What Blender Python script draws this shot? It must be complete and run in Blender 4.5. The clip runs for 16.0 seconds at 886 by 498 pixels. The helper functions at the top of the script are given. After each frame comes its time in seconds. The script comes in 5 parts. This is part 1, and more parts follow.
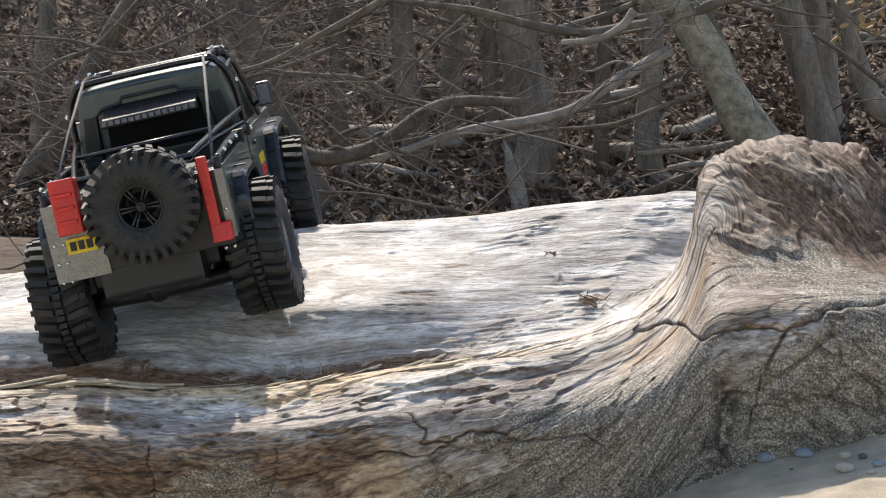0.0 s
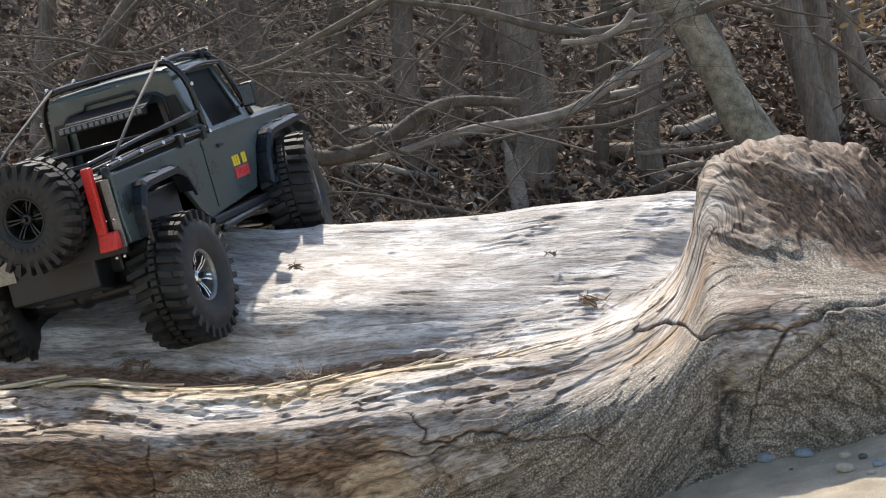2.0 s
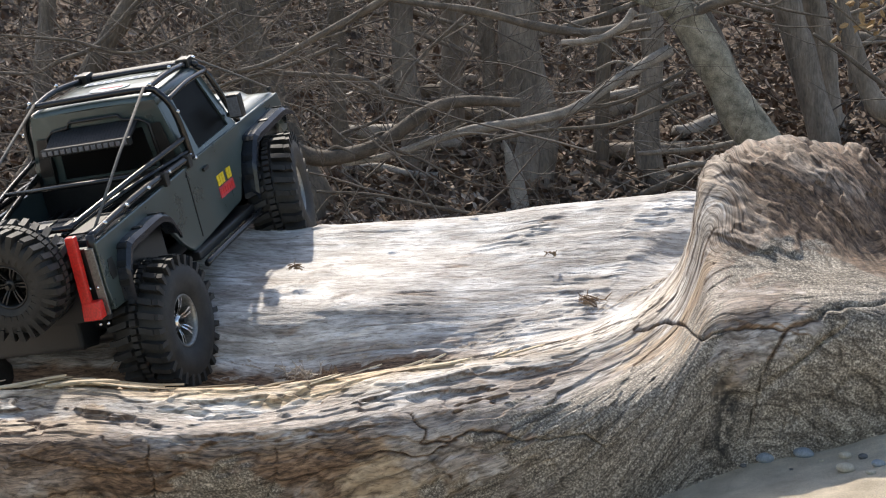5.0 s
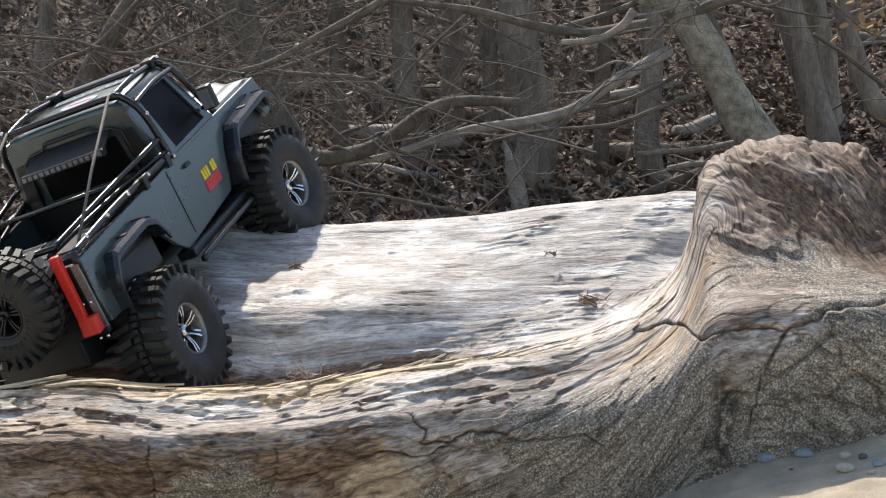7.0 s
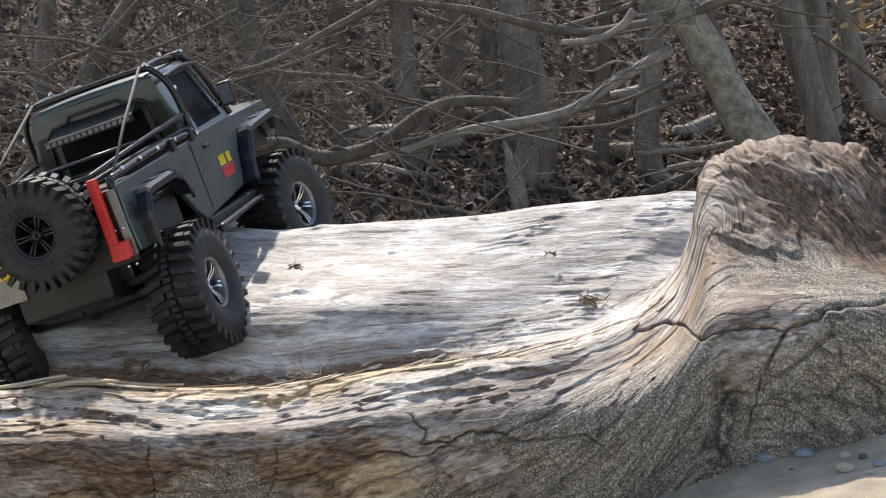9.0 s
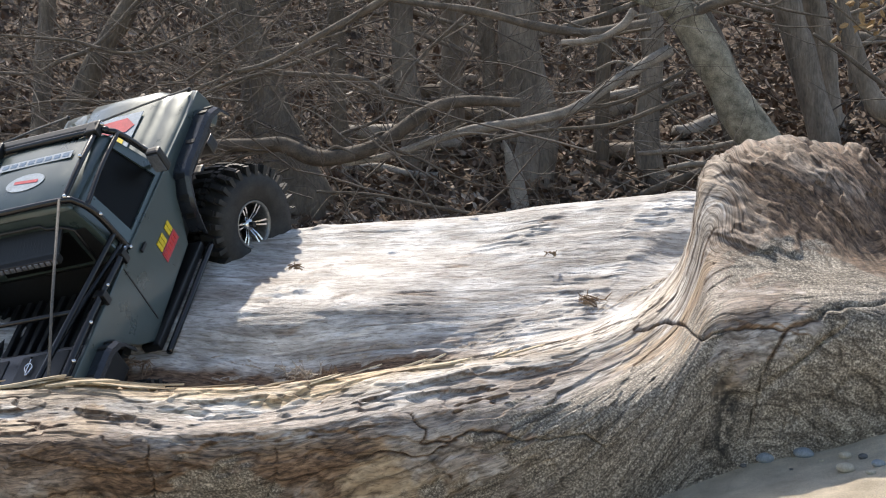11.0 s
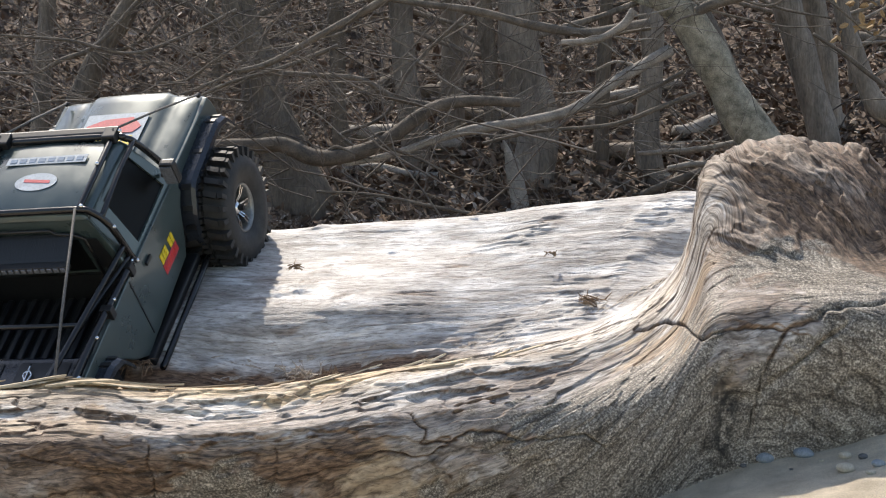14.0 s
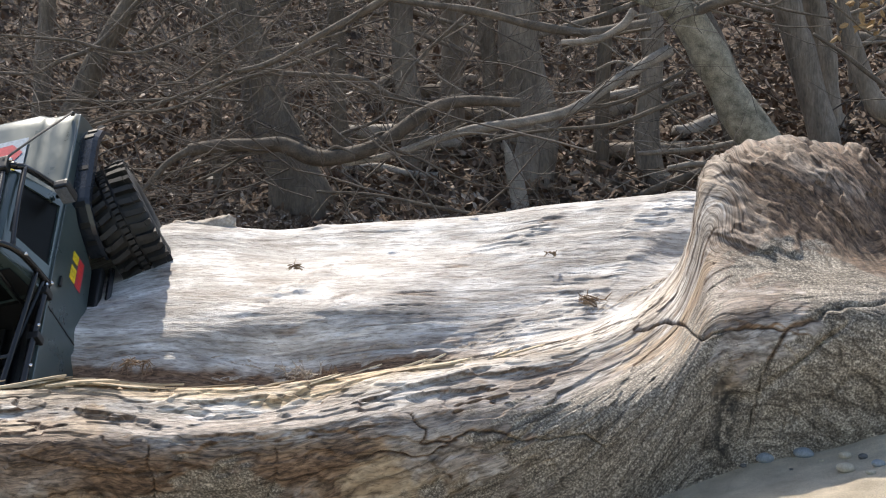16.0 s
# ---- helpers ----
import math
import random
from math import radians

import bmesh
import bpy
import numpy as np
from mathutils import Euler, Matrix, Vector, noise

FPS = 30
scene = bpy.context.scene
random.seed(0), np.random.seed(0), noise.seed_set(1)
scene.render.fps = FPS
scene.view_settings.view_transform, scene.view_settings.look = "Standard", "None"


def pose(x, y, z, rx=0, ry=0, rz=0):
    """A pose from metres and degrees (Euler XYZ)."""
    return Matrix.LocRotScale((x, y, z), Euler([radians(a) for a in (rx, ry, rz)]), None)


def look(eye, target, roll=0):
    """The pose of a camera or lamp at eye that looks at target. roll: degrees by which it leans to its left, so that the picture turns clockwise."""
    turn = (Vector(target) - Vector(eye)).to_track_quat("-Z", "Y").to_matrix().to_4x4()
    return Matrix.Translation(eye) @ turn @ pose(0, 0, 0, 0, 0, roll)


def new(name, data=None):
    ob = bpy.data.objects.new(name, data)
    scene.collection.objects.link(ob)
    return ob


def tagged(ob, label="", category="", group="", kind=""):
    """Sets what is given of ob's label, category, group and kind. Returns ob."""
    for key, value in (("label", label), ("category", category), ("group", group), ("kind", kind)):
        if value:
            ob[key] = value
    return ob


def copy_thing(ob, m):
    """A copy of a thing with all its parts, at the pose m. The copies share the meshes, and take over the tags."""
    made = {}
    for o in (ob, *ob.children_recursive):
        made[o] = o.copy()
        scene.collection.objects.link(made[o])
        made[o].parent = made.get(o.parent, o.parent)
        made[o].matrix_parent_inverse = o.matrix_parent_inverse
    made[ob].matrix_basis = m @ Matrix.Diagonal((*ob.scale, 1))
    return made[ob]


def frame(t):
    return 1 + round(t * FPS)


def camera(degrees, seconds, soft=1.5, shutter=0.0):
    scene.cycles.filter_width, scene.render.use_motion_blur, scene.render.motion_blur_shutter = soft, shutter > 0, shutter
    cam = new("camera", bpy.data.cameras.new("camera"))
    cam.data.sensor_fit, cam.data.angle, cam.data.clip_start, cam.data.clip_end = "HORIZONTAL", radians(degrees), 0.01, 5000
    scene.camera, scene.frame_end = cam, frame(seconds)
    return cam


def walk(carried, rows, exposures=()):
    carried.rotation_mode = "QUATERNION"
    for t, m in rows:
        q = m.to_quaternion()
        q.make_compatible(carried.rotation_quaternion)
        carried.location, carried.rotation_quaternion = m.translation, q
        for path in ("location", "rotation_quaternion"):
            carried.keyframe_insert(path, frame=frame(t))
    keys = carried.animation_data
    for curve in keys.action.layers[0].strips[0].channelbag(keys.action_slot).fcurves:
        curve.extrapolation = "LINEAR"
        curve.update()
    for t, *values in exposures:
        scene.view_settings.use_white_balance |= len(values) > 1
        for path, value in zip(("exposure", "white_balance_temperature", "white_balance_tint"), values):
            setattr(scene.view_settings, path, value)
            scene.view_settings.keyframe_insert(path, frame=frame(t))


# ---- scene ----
LENS = 22.62
cam = camera(LENS, 16.0, soft=1.15)
EYE = (0.0, 0.0, 0.70)
AIM = (0.0, 0.9945, 0.5955)
walk(cam, [(0.0, look(EYE, AIM)), (16.0, look(EYE, AIM))], exposures=[(0.0, 0.25, 7250, 10.5), (16.0, 0.25, 7250, 10.5)])

# ---- light ----
SUN_ELEVATION, SUN_AZIMUTH = radians(50.5), radians(-18)   # azimuth from +y towards +x
world = bpy.data.worlds.new("world")
scene.world = world
world.use_nodes = True
sky = world.node_tree.nodes.new("ShaderNodeTexSky")
sky.sky_type, sky.sun_disc = "NISHITA", False
sky.sun_elevation, sky.sun_rotation = SUN_ELEVATION, SUN_AZIMUTH
back = world.node_tree.nodes["Background"]
back.inputs["Strength"].default_value = 0.22
world.node_tree.links.new(sky.outputs[0], back.inputs["Color"])
lamp = bpy.data.lights.new("sun", "SUN")
lamp.energy, lamp.angle, lamp.color = 5.0, radians(1.0), (1.0, 0.965, 0.92)
sun = new("sun", lamp)
sun_from = Vector((math.sin(SUN_AZIMUTH) * math.cos(SUN_ELEVATION), math.cos(SUN_AZIMUTH) * math.cos(SUN_ELEVATION), math.sin(SUN_ELEVATION)))
sun.matrix_world = look(sun_from * 40, (0, 0, 0))


# ---- materials ----
def shader(name, rough=0.6, metal=0.0, spec=0.5):
    m = bpy.data.materials.new(name)
    m.use_nodes = True
    b = m.node_tree.nodes["Principled BSDF"]
    b.inputs["Roughness"].default_value, b.inputs["Metallic"].default_value = rough, metal
    b.inputs["Specular IOR Level"].default_value = spec
    return m, m.node_tree.nodes, m.node_tree.links, b


def grain(nodes, links, stretch, detail=6.0, rough=0.6, distort=0.0):
    """Object-space noise, stretched by a factor an axis; its output runs from 0 to 1."""
    co, mp, no = nodes.new("ShaderNodeTexCoord"), nodes.new("ShaderNodeMapping"), nodes.new("ShaderNodeTexNoise")
    mp.inputs["Scale"].default_value = stretch
    no.inputs["Scale"].default_value, no.inputs["Detail"].default_value = 1.0, detail
    no.inputs["Roughness"].default_value, no.inputs["Distortion"].default_value = rough, distort
    links.new(co.outputs["Object"], mp.inputs["Vector"])
    links.new(mp.outputs[0], no.inputs["Vector"])
    return no.outputs["Fac"]


def ramp(nodes, links, fac, stops):
    r = nodes.new("ShaderNodeValToRGB")
    el = r.color_ramp.elements
    while len(el) < len(stops):
        el.new(0.5)
    for e, (at, c) in zip(el, stops):
        e.position, e.color = at, (*c, 1) if len(c) == 3 else c
    links.new(fac, r.inputs[0])
    return r.outputs[0]


def mix(nodes, links, fac, a, b, mode="MIX"):
    m = nodes.new("ShaderNodeMix")
    m.data_type, m.blend_type = "RGBA", mode
    for sock, v in ((m.inputs[0], fac), (m.inputs[6], a), (m.inputs[7], b)):
        if isinstance(v, (int, float)):
            sock.default_value = v
        elif isinstance(v, tuple):
            sock.default_value = (*v, 1)
        else:
            links.new(v, sock)
    return m.outputs[2]


def bumps(nodes, links, b, height, strength=0.4, distance=0.002):
    n = nodes.new("ShaderNodeBump")
    n.inputs["Strength"].default_value, n.inputs["Distance"].default_value = strength, distance
    links.new(height, n.inputs["Height"])
    links.new(n.outputs[0], b.inputs["Normal"])


def mottled(name, dark, light, scale, rough=0.7, metal=0.0, bump=0.3, depth=0.002, stretch=(1, 1, 1), spec=0.5, fine=8.0):
    m, nodes, links, b = shader(name, rough, metal, spec)
    big = grain(nodes, links, tuple(scale * s for s in stretch), 5, 0.6)
    small = grain(nodes, links, tuple(scale * fine * s for s in stretch), 4, 0.7)
    c = ramp(nodes, links, big, [(0.3, dark), (0.7, light)])
    g = ramp(nodes, links, small, [(0.25, (0.6, 0.6, 0.6)), (0.75, (1.25, 1.25, 1.25))])
    links.new(mix(nodes, links, 1.0, c, g, "MULTIPLY"), b.inputs["Base Color"])
    if bump:
        bumps(nodes, links, b, small, bump, depth)
    return m


def attribute(nodes, name):
    a = nodes.new("ShaderNodeAttribute")
    a.attribute_name = name
    return a.outputs["Fac"]


M_bark = {
    "grey": mottled("grey bark", (0.105, 0.088, 0.070), (0.30, 0.252, 0.205), 14, 0.9, bump=0.6, depth=0.01, stretch=(1, 1, 0.25)),
    "dark": mottled("dark bark", (0.078, 0.062, 0.047), (0.18, 0.147, 0.113), 14, 0.9, bump=0.6, depth=0.01, stretch=(1, 1, 0.25)),
    "pale": mottled("pale bare branch", (0.20, 0.175, 0.15), (0.36, 0.33, 0.29), 20, 0.85, bump=0.4, depth=0.004),
    "mossy": mottled("lichened bark", (0.10, 0.092, 0.066), (0.40, 0.365, 0.285), 26, 0.9, bump=0.6, depth=0.01),
}
M_branch = {
    "grey": mottled("grey branch bark", (0.060, 0.049, 0.039), (0.165, 0.138, 0.112), 22, 0.9, bump=0.5, depth=0.006),
    "dark": mottled("dark branch bark", (0.045, 0.036, 0.028), (0.135, 0.110, 0.088), 22, 0.9, bump=0.5, depth=0.006),
    "pale": mottled("pale branch bark", (0.14, 0.120, 0.10), (0.29, 0.26, 0.225), 22, 0.88, bump=0.4, depth=0.004),
}
M_twig = mottled("dry twigs", (0.042, 0.033, 0.027), (0.17, 0.143, 0.122), 3, 0.9, bump=0)


def leaf_material():
    m, nodes, links, b = shader("dead leaves", 0.8, 0.0, 0.3)
    geo = nodes.new("ShaderNodeNewGeometry")
    c = ramp(nodes, links, geo.outputs["Random Per Island"], [(0.0, (0.048, 0.029, 0.019)), (0.35, (0.115, 0.072, 0.049)), (0.7, (0.19, 0.135, 0.10)), (0.92, (0.30, 0.245, 0.20)), (1.0, (0.45, 0.40, 0.35))])
    links.new(c, b.inputs["Base Color"])
    return m


M_leaf = leaf_material()
M_earth = mottled("leafy earth", (0.04, 0.027, 0.019), (0.125, 0.085, 0.058), 1.4, 0.95, bump=0.8, depth=0.03, fine=14)
M_sand = mottled("dry beach sand", (0.50, 0.42, 0.31), (0.76, 0.65, 0.50), 34, 0.95, bump=1.0, depth=0.003, fine=26)


def log_material():
    m, nodes, links, b = shader("weathered driftwood", 0.62, 0.0, 0.4)
    at = nodes.new("ShaderNodeAttribute")
    at.attribute_name = "fibre"

    def along(a, c, detail=6.0, distort=0.0):
        mp, no = nodes.new("ShaderNodeMapping"), nodes.new("ShaderNodeTexNoise")
        mp.inputs["Scale"].default_value = (a, c, 1)
        no.inputs["Scale"].default_value, no.inputs["Detail"].default_value = 1.0, detail
        no.inputs["Roughness"].default_value, no.inputs["Distortion"].default_value = 0.62, distort
        links.new(at.outputs["Vector"], mp.inputs["Vector"])
        links.new(mp.outputs[0], no.inputs["Vector"])
        return no.outputs["Fac"]

    fibre, streak, blotch = along(95, 520, 9, 0.7), along(17, 120, 10, 1.0), along(15, 36, 9)
    fleck = grain(nodes, links, (520, 520, 520), 3, 0.75)
    silver = ramp(nodes, links, streak, [(0.34, (0.30, 0.265, 0.235)), (0.43, (0.55, 0.525, 0.50)), (0.54, (0.72, 0.705, 0.69)), (0.70, (0.83, 0.82, 0.81))])
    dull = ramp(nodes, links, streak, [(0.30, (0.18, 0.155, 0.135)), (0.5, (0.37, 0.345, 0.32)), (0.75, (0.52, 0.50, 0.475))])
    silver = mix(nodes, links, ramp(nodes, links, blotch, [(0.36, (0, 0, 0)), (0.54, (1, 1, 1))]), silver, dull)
    tan = ramp(nodes, links, streak, [(0.28, (0.20, 0.12, 0.065)), (0.45, (0.46, 0.33, 0.195)), (0.7, (0.64, 0.52, 0.36))])
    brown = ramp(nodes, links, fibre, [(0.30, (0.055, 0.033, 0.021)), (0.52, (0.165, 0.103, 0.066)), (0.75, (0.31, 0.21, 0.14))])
    crust = ramp(nodes, links, fleck, [(0.34, (0.05, 0.041, 0.033)), (0.51, (0.205, 0.176, 0.142)), (0.66, (0.55, 0.49, 0.41))])
    c = mix(nodes, links, attribute(nodes, "sapwood"), silver, tan)
    # decayed wood, plus shade painted on the flank, near side and gully
    c = mix(nodes, links, attribute(nodes, "rot_and_shade"), c, brown)
    c = mix(nodes, links, attribute(nodes, "crust"), c, crust)
    # charred wood, and the dark painted into cracks and the root's cleft
    c = mix(nodes, links, attribute(nodes, "char_and_shade"), c, (0.012, 0.011, 0.010))
    g = ramp(nodes, links, fibre, [(0.34, (0.36, 0.33, 0.30)), (0.45, (0.84, 0.83, 0.82)), (0.54, (1.06, 1.06, 1.06)), (0.70, (1.22, 1.22, 1.22))])
    c = mix(nodes, links, 0.8, c, g, "MULTIPLY")
    # fine drying cracks along the fibres, mostly on the near side
    mp, vo, bend = nodes.new("ShaderNodeMapping"), nodes.new("ShaderNodeTexVoronoi"), nodes.new("ShaderNodeMix")
    mp.inputs["Scale"].default_value = (10, 62, 1)
    links.new(at.outputs["Vector"], mp.inputs["Vector"])
    bend.data_type = "VECTOR"
    bend.inputs[0].default_value = 0.45
    wob = nodes.new("ShaderNodeTexNoise")
    wob.inputs["Scale"].default_value, wob.inputs["Detail"].default_value = 1.3, 6.0
    links.new(mp.outputs[0], wob.inputs["Vector"])
    links.new(mp.outputs[0], bend.inputs[4])
    links.new(wob.outputs["Color"], bend.inputs[5])
    vo.feature = "DISTANCE_TO_EDGE"
    vo.inputs["Scale"].default_value = 1.0
    links.new(bend.outputs[1], vo.inputs["Vector"])
    lines = ramp(nodes, links, vo.outputs["Distance"], [(0.0, (0.40, 0.37, 0.34)), (0.018, (0.85, 0.84, 0.82)), (0.05, (1, 1, 1))])
    tone = ramp(nodes, links, along(48, 170, 10, 1.0), [(0.36, (0.45, 0.42, 0.39)), (0.48, (0.95, 0.95, 0.95)), (0.62, (1.3, 1.29, 1.27))])
    c = mix(nodes, links, attribute(nodes, "side"), c, mix(nodes, links, 1.0, mix(nodes, links, 1.0, c, lines, "MULTIPLY"), tone, "MULTIPLY"))
    links.new(c, b.inputs["Base Color"])
    bumps(nodes, links, b, mix(nodes, links, 0.25, mix(nodes, links, 0.3, fibre, fleck), lines), 1.0, 0.0020)
    return m


M_log = log_material()


# ---- building helpers ----
def part(name, bm, material, parent=None, label="", smooth=False):
    """Links a bmesh as one mesh object, under a thing or a part."""
    me = bpy.data.meshes.new(name)
    bm.to_mesh(me)
    bm.free()
    me.materials.append(material)
    if smooth:
        me.shade_smooth()
    ob = new(name, me)
    ob.parent = parent
    if label:
        tagged(ob, label)
    return ob


def empty(name, at=(0, 0, 0)):
    ob = new(name)
    ob.location = at
    return ob


def grid_mesh(name, points, material, smooth=True):
    """A sheet from an array of rows x columns x 3."""
    r, c, _ = points.shape
    i = (np.arange(r - 1)[:, None] * c + np.arange(c - 1)[None]).ravel()
    faces = np.stack([i, i + 1, i + c + 1, i + c], 1)
    me = bpy.data.meshes.new(name)
    me.from_pydata(points.reshape(-1, 3).tolist(), [], faces.tolist())
    me.materials.append(material)
    if smooth:
        me.shade_smooth()
    return me


def spline(points, n):
    """n points (or those at the places n) along a Catmull-Rom curve through the given ones, the first axis being the run."""
    p = np.asarray(points, float)
    p = np.concatenate([2 * p[:1] - p[1:2], p, 2 * p[-1:] - p[-2:-1]])
    u = np.linspace(0, len(p) - 3 - 1e-9, n) if isinstance(n, int) else n
    k = u.astype(int)
    f = (u - k).reshape(-1, *[1] * (p.ndim - 1))
    a, b, c, d = p[k], p[k + 1], p[k + 2], p[k + 3]
    return b + 0.5 * f * (c - a + f * (2 * a - 5 * b + 4 * c - d + f * (3 * (b - c) + d - a)))


def tube_data(points, radii, sides, close=True):
    """Vertices and faces of a round tube through the points."""
    p, r = np.asarray(points, float), np.asarray(radii, float)
    d = np.gradient(p, axis=0)
    d /= np.linalg.norm(d, axis=1)[:, None] + 1e-12
    ref = np.array([0.0, 0.0, 1.0]) if abs(d[len(d) // 2][2]) < 0.8 else np.array([1.0, 0.0, 0.0])
    s = np.cross(d, ref)
    s /= np.linalg.norm(s, axis=1)[:, None] + 1e-12
    t = np.cross(s, d)
    a = np.arange(sides) * 2 * math.pi / sides
    v = p[:, None] + r[:, None, None] * (np.cos(a)[None, :, None] * s[:, None] + np.sin(a)[None, :, None] * t[:, None])
    n = len(p)
    faces = [(i * sides + j, i * sides + (j + 1) % sides, (i + 1) * sides + (j + 1) % sides, (i + 1) * sides + j) for i in range(n - 1) for j in range(sides)]
    if close:
        faces += [tuple(range(sides))[::-1], tuple((n - 1) * sides + j for j in range(sides))]
    return v.reshape(-1, 3), faces


def mesh_part(name, verts, faces, material, parent=None, label="", smooth=True):
    me = bpy.data.meshes.new(name)
    me.from_pydata([tuple(v) for v in verts], [], faces)
    me.materials.append(material)
    if smooth:
        me.shade_smooth()
    ob = new(name, me)
    ob.parent = parent
    if label:
        tagged(ob, label)
    return ob


def gather(pieces):
    """Joins lists of vertices and faces."""
    V, Fs, n = [], [], 0
    for v, f in pieces:
        V.append(np.asarray(v))
        Fs += [tuple(i + n for i in q) for q in f]
        n += len(v)
    return np.concatenate(V), Fs


# ---- the fallen log ----
# Runs along the log, from its buried front foot over the near rim, the gully and the trunk's back.
FOOT = [(-0.602, 1.800, 0.247), (-0.461, 1.800, 0.247), (-0.367, 1.800, 0.247), (-0.297, 1.800, 0.247), (-0.227, 1.800, 0.247), (-0.133, 1.800, 0.247), (-0.039, 1.800, 0.247), (0.031, 1.800, 0.247), (0.092, 1.810, 0.250), (0.140, 1.820, 0.257), (0.174, 1.830, 0.264), (0.199, 1.840, 0.276), (0.224, 1.850, 0.284), (0.254, 1.860, 0.294), (0.288, 1.860, 0.304), (0.326, 1.860, 0.311), (0.374, 1.860, 0.316), (0.465, 1.860, 0.326)]
BELLY = [(-0.582, 1.750, 0.343), (-0.446, 1.750, 0.343), (-0.355, 1.750, 0.348), (-0.287, 1.750, 0.348), (-0.219, 1.750, 0.348), (-0.129, 1.750, 0.352), (-0.038, 1.750, 0.357), (0.035, 1.770, 0.358), (0.100, 1.790, 0.363), (0.149, 1.800, 0.376), (0.184, 1.820, 0.386), (0.208, 1.830, 0.408), (0.227, 1.840, 0.426), (0.256, 1.840, 0.436), (0.301, 1.840, 0.440), (0.334, 1.840, 0.445), (0.377, 1.840, 0.445), (0.475, 1.850, 0.429)]
SHOULDER = [(-0.595, 1.790, 0.356), (-0.456, 1.790, 0.366), (-0.363, 1.790, 0.370), (-0.293, 1.790, 0.374), (-0.224, 1.790, 0.369), (-0.131, 1.790, 0.374), (-0.039, 1.790, 0.391), (0.038, 1.820, 0.400), (0.108, 1.860, 0.404), (0.165, 1.900, 0.412), (0.201, 1.920, 0.424), (0.220, 1.930, 0.448), (0.238, 1.940, 0.482), (0.272, 1.940, 0.492), (0.322, 1.940, 0.492), (0.359, 1.940, 0.492), (0.404, 1.940, 0.482), (0.504, 1.930, 0.468)]
RIDGE = [(-0.614, 1.850, 0.362), (-0.470, 1.850, 0.374), (-0.375, 1.850, 0.378), (-0.303, 1.850, 0.382), (-0.231, 1.850, 0.375), (-0.136, 1.850, 0.380), (-0.040, 1.850, 0.400), (0.042, 1.880, 0.409), (0.117, 1.920, 0.419), (0.175, 1.970, 0.436), (0.213, 2.020, 0.460), (0.233, 2.050, 0.498), (0.245, 2.060, 0.558), (0.282, 2.060, 0.580), (0.340, 2.060, 0.586), (0.380, 2.050, 0.575), (0.426, 2.040, 0.544), (0.521, 2.000, 0.501)]
GULLY = [(-0.641, 1.950, 0.228), (-0.491, 1.950, 0.228), (-0.391, 1.950, 0.228), (-0.316, 1.950, 0.228), (-0.241, 1.950, 0.228), (-0.142, 1.950, 0.260), (-0.052, 1.960, 0.335), (0.028, 1.960, 0.397), (0.091, 2.000, 0.405), (0.145, 2.040, 0.417), (0.184, 2.070, 0.432), (0.219, 2.100, 0.447), (0.248, 2.120, 0.456), (0.283, 2.140, 0.459), (0.338, 2.140, 0.459), (0.393, 2.140, 0.459), (0.459, 2.140, 0.454), (0.559, 2.140, 0.442)]
SHELF = [(-0.683, 2.060, 0.350), (-0.523, 2.060, 0.361), (-0.417, 2.060, 0.369), (-0.337, 2.060, 0.371), (-0.257, 2.060, 0.369), (-0.151, 2.060, 0.364), (-0.055, 2.045, 0.378), (0.029, 2.040, 0.390), (0.093, 2.050, 0.405), (0.147, 2.070, 0.421), (0.187, 2.100, 0.436), (0.221, 2.120, 0.450), (0.252, 2.150, 0.458), (0.286, 2.160, 0.462), (0.341, 2.160, 0.462), (0.397, 2.160, 0.462), (0.463, 2.160, 0.462), (0.563, 2.160, 0.457)]
FACE = [(-0.698, 2.110, 0.391), (-0.535, 2.110, 0.402), (-0.426, 2.110, 0.408), (-0.344, 2.110, 0.411), (-0.263, 2.110, 0.413), (-0.154, 2.110, 0.419), (-0.056, 2.110, 0.430), (0.030, 2.115, 0.435), (0.096, 2.120, 0.442), (0.151, 2.130, 0.449), (0.190, 2.140, 0.459), (0.225, 2.160, 0.465), (0.254, 2.170, 0.472), (0.288, 2.180, 0.477), (0.344, 2.180, 0.483), (0.400, 2.180, 0.483), (0.467, 2.180, 0.483), (0.568, 2.180, 0.477)]
BROW = [(-0.725, 2.190, 0.373), (-0.555, 2.190, 0.396), (-0.442, 2.190, 0.413), (-0.357, 2.190, 0.432), (-0.272, 2.190, 0.462), (-0.160, 2.190, 0.460), (-0.058, 2.190, 0.467), (0.031, 2.190, 0.473), (0.099, 2.190, 0.483), (0.155, 2.190, 0.488), (0.194, 2.190, 0.492), (0.228, 2.190, 0.494), (0.256, 2.190, 0.496), (0.289, 2.190, 0.497), (0.346, 2.190, 0.499), (0.402, 2.190, 0.499), (0.469, 2.190, 0.499), (0.570, 2.190, 0.497)]
CREST = [(-0.747, 2.260, 0.393), (-0.572, 2.260, 0.416), (-0.455, 2.260, 0.434), (-0.368, 2.260, 0.454), (-0.280, 2.260, 0.485), (-0.164, 2.260, 0.482), (-0.060, 2.260, 0.490), (0.032, 2.260, 0.496), (0.102, 2.260, 0.507), (0.160, 2.260, 0.512), (0.200, 2.260, 0.515), (0.235, 2.260, 0.518), (0.264, 2.260, 0.519), (0.298, 2.260, 0.521), (0.356, 2.260, 0.522), (0.414, 2.260, 0.522), (0.483, 2.260, 0.522), (0.587, 2.260, 0.521)]
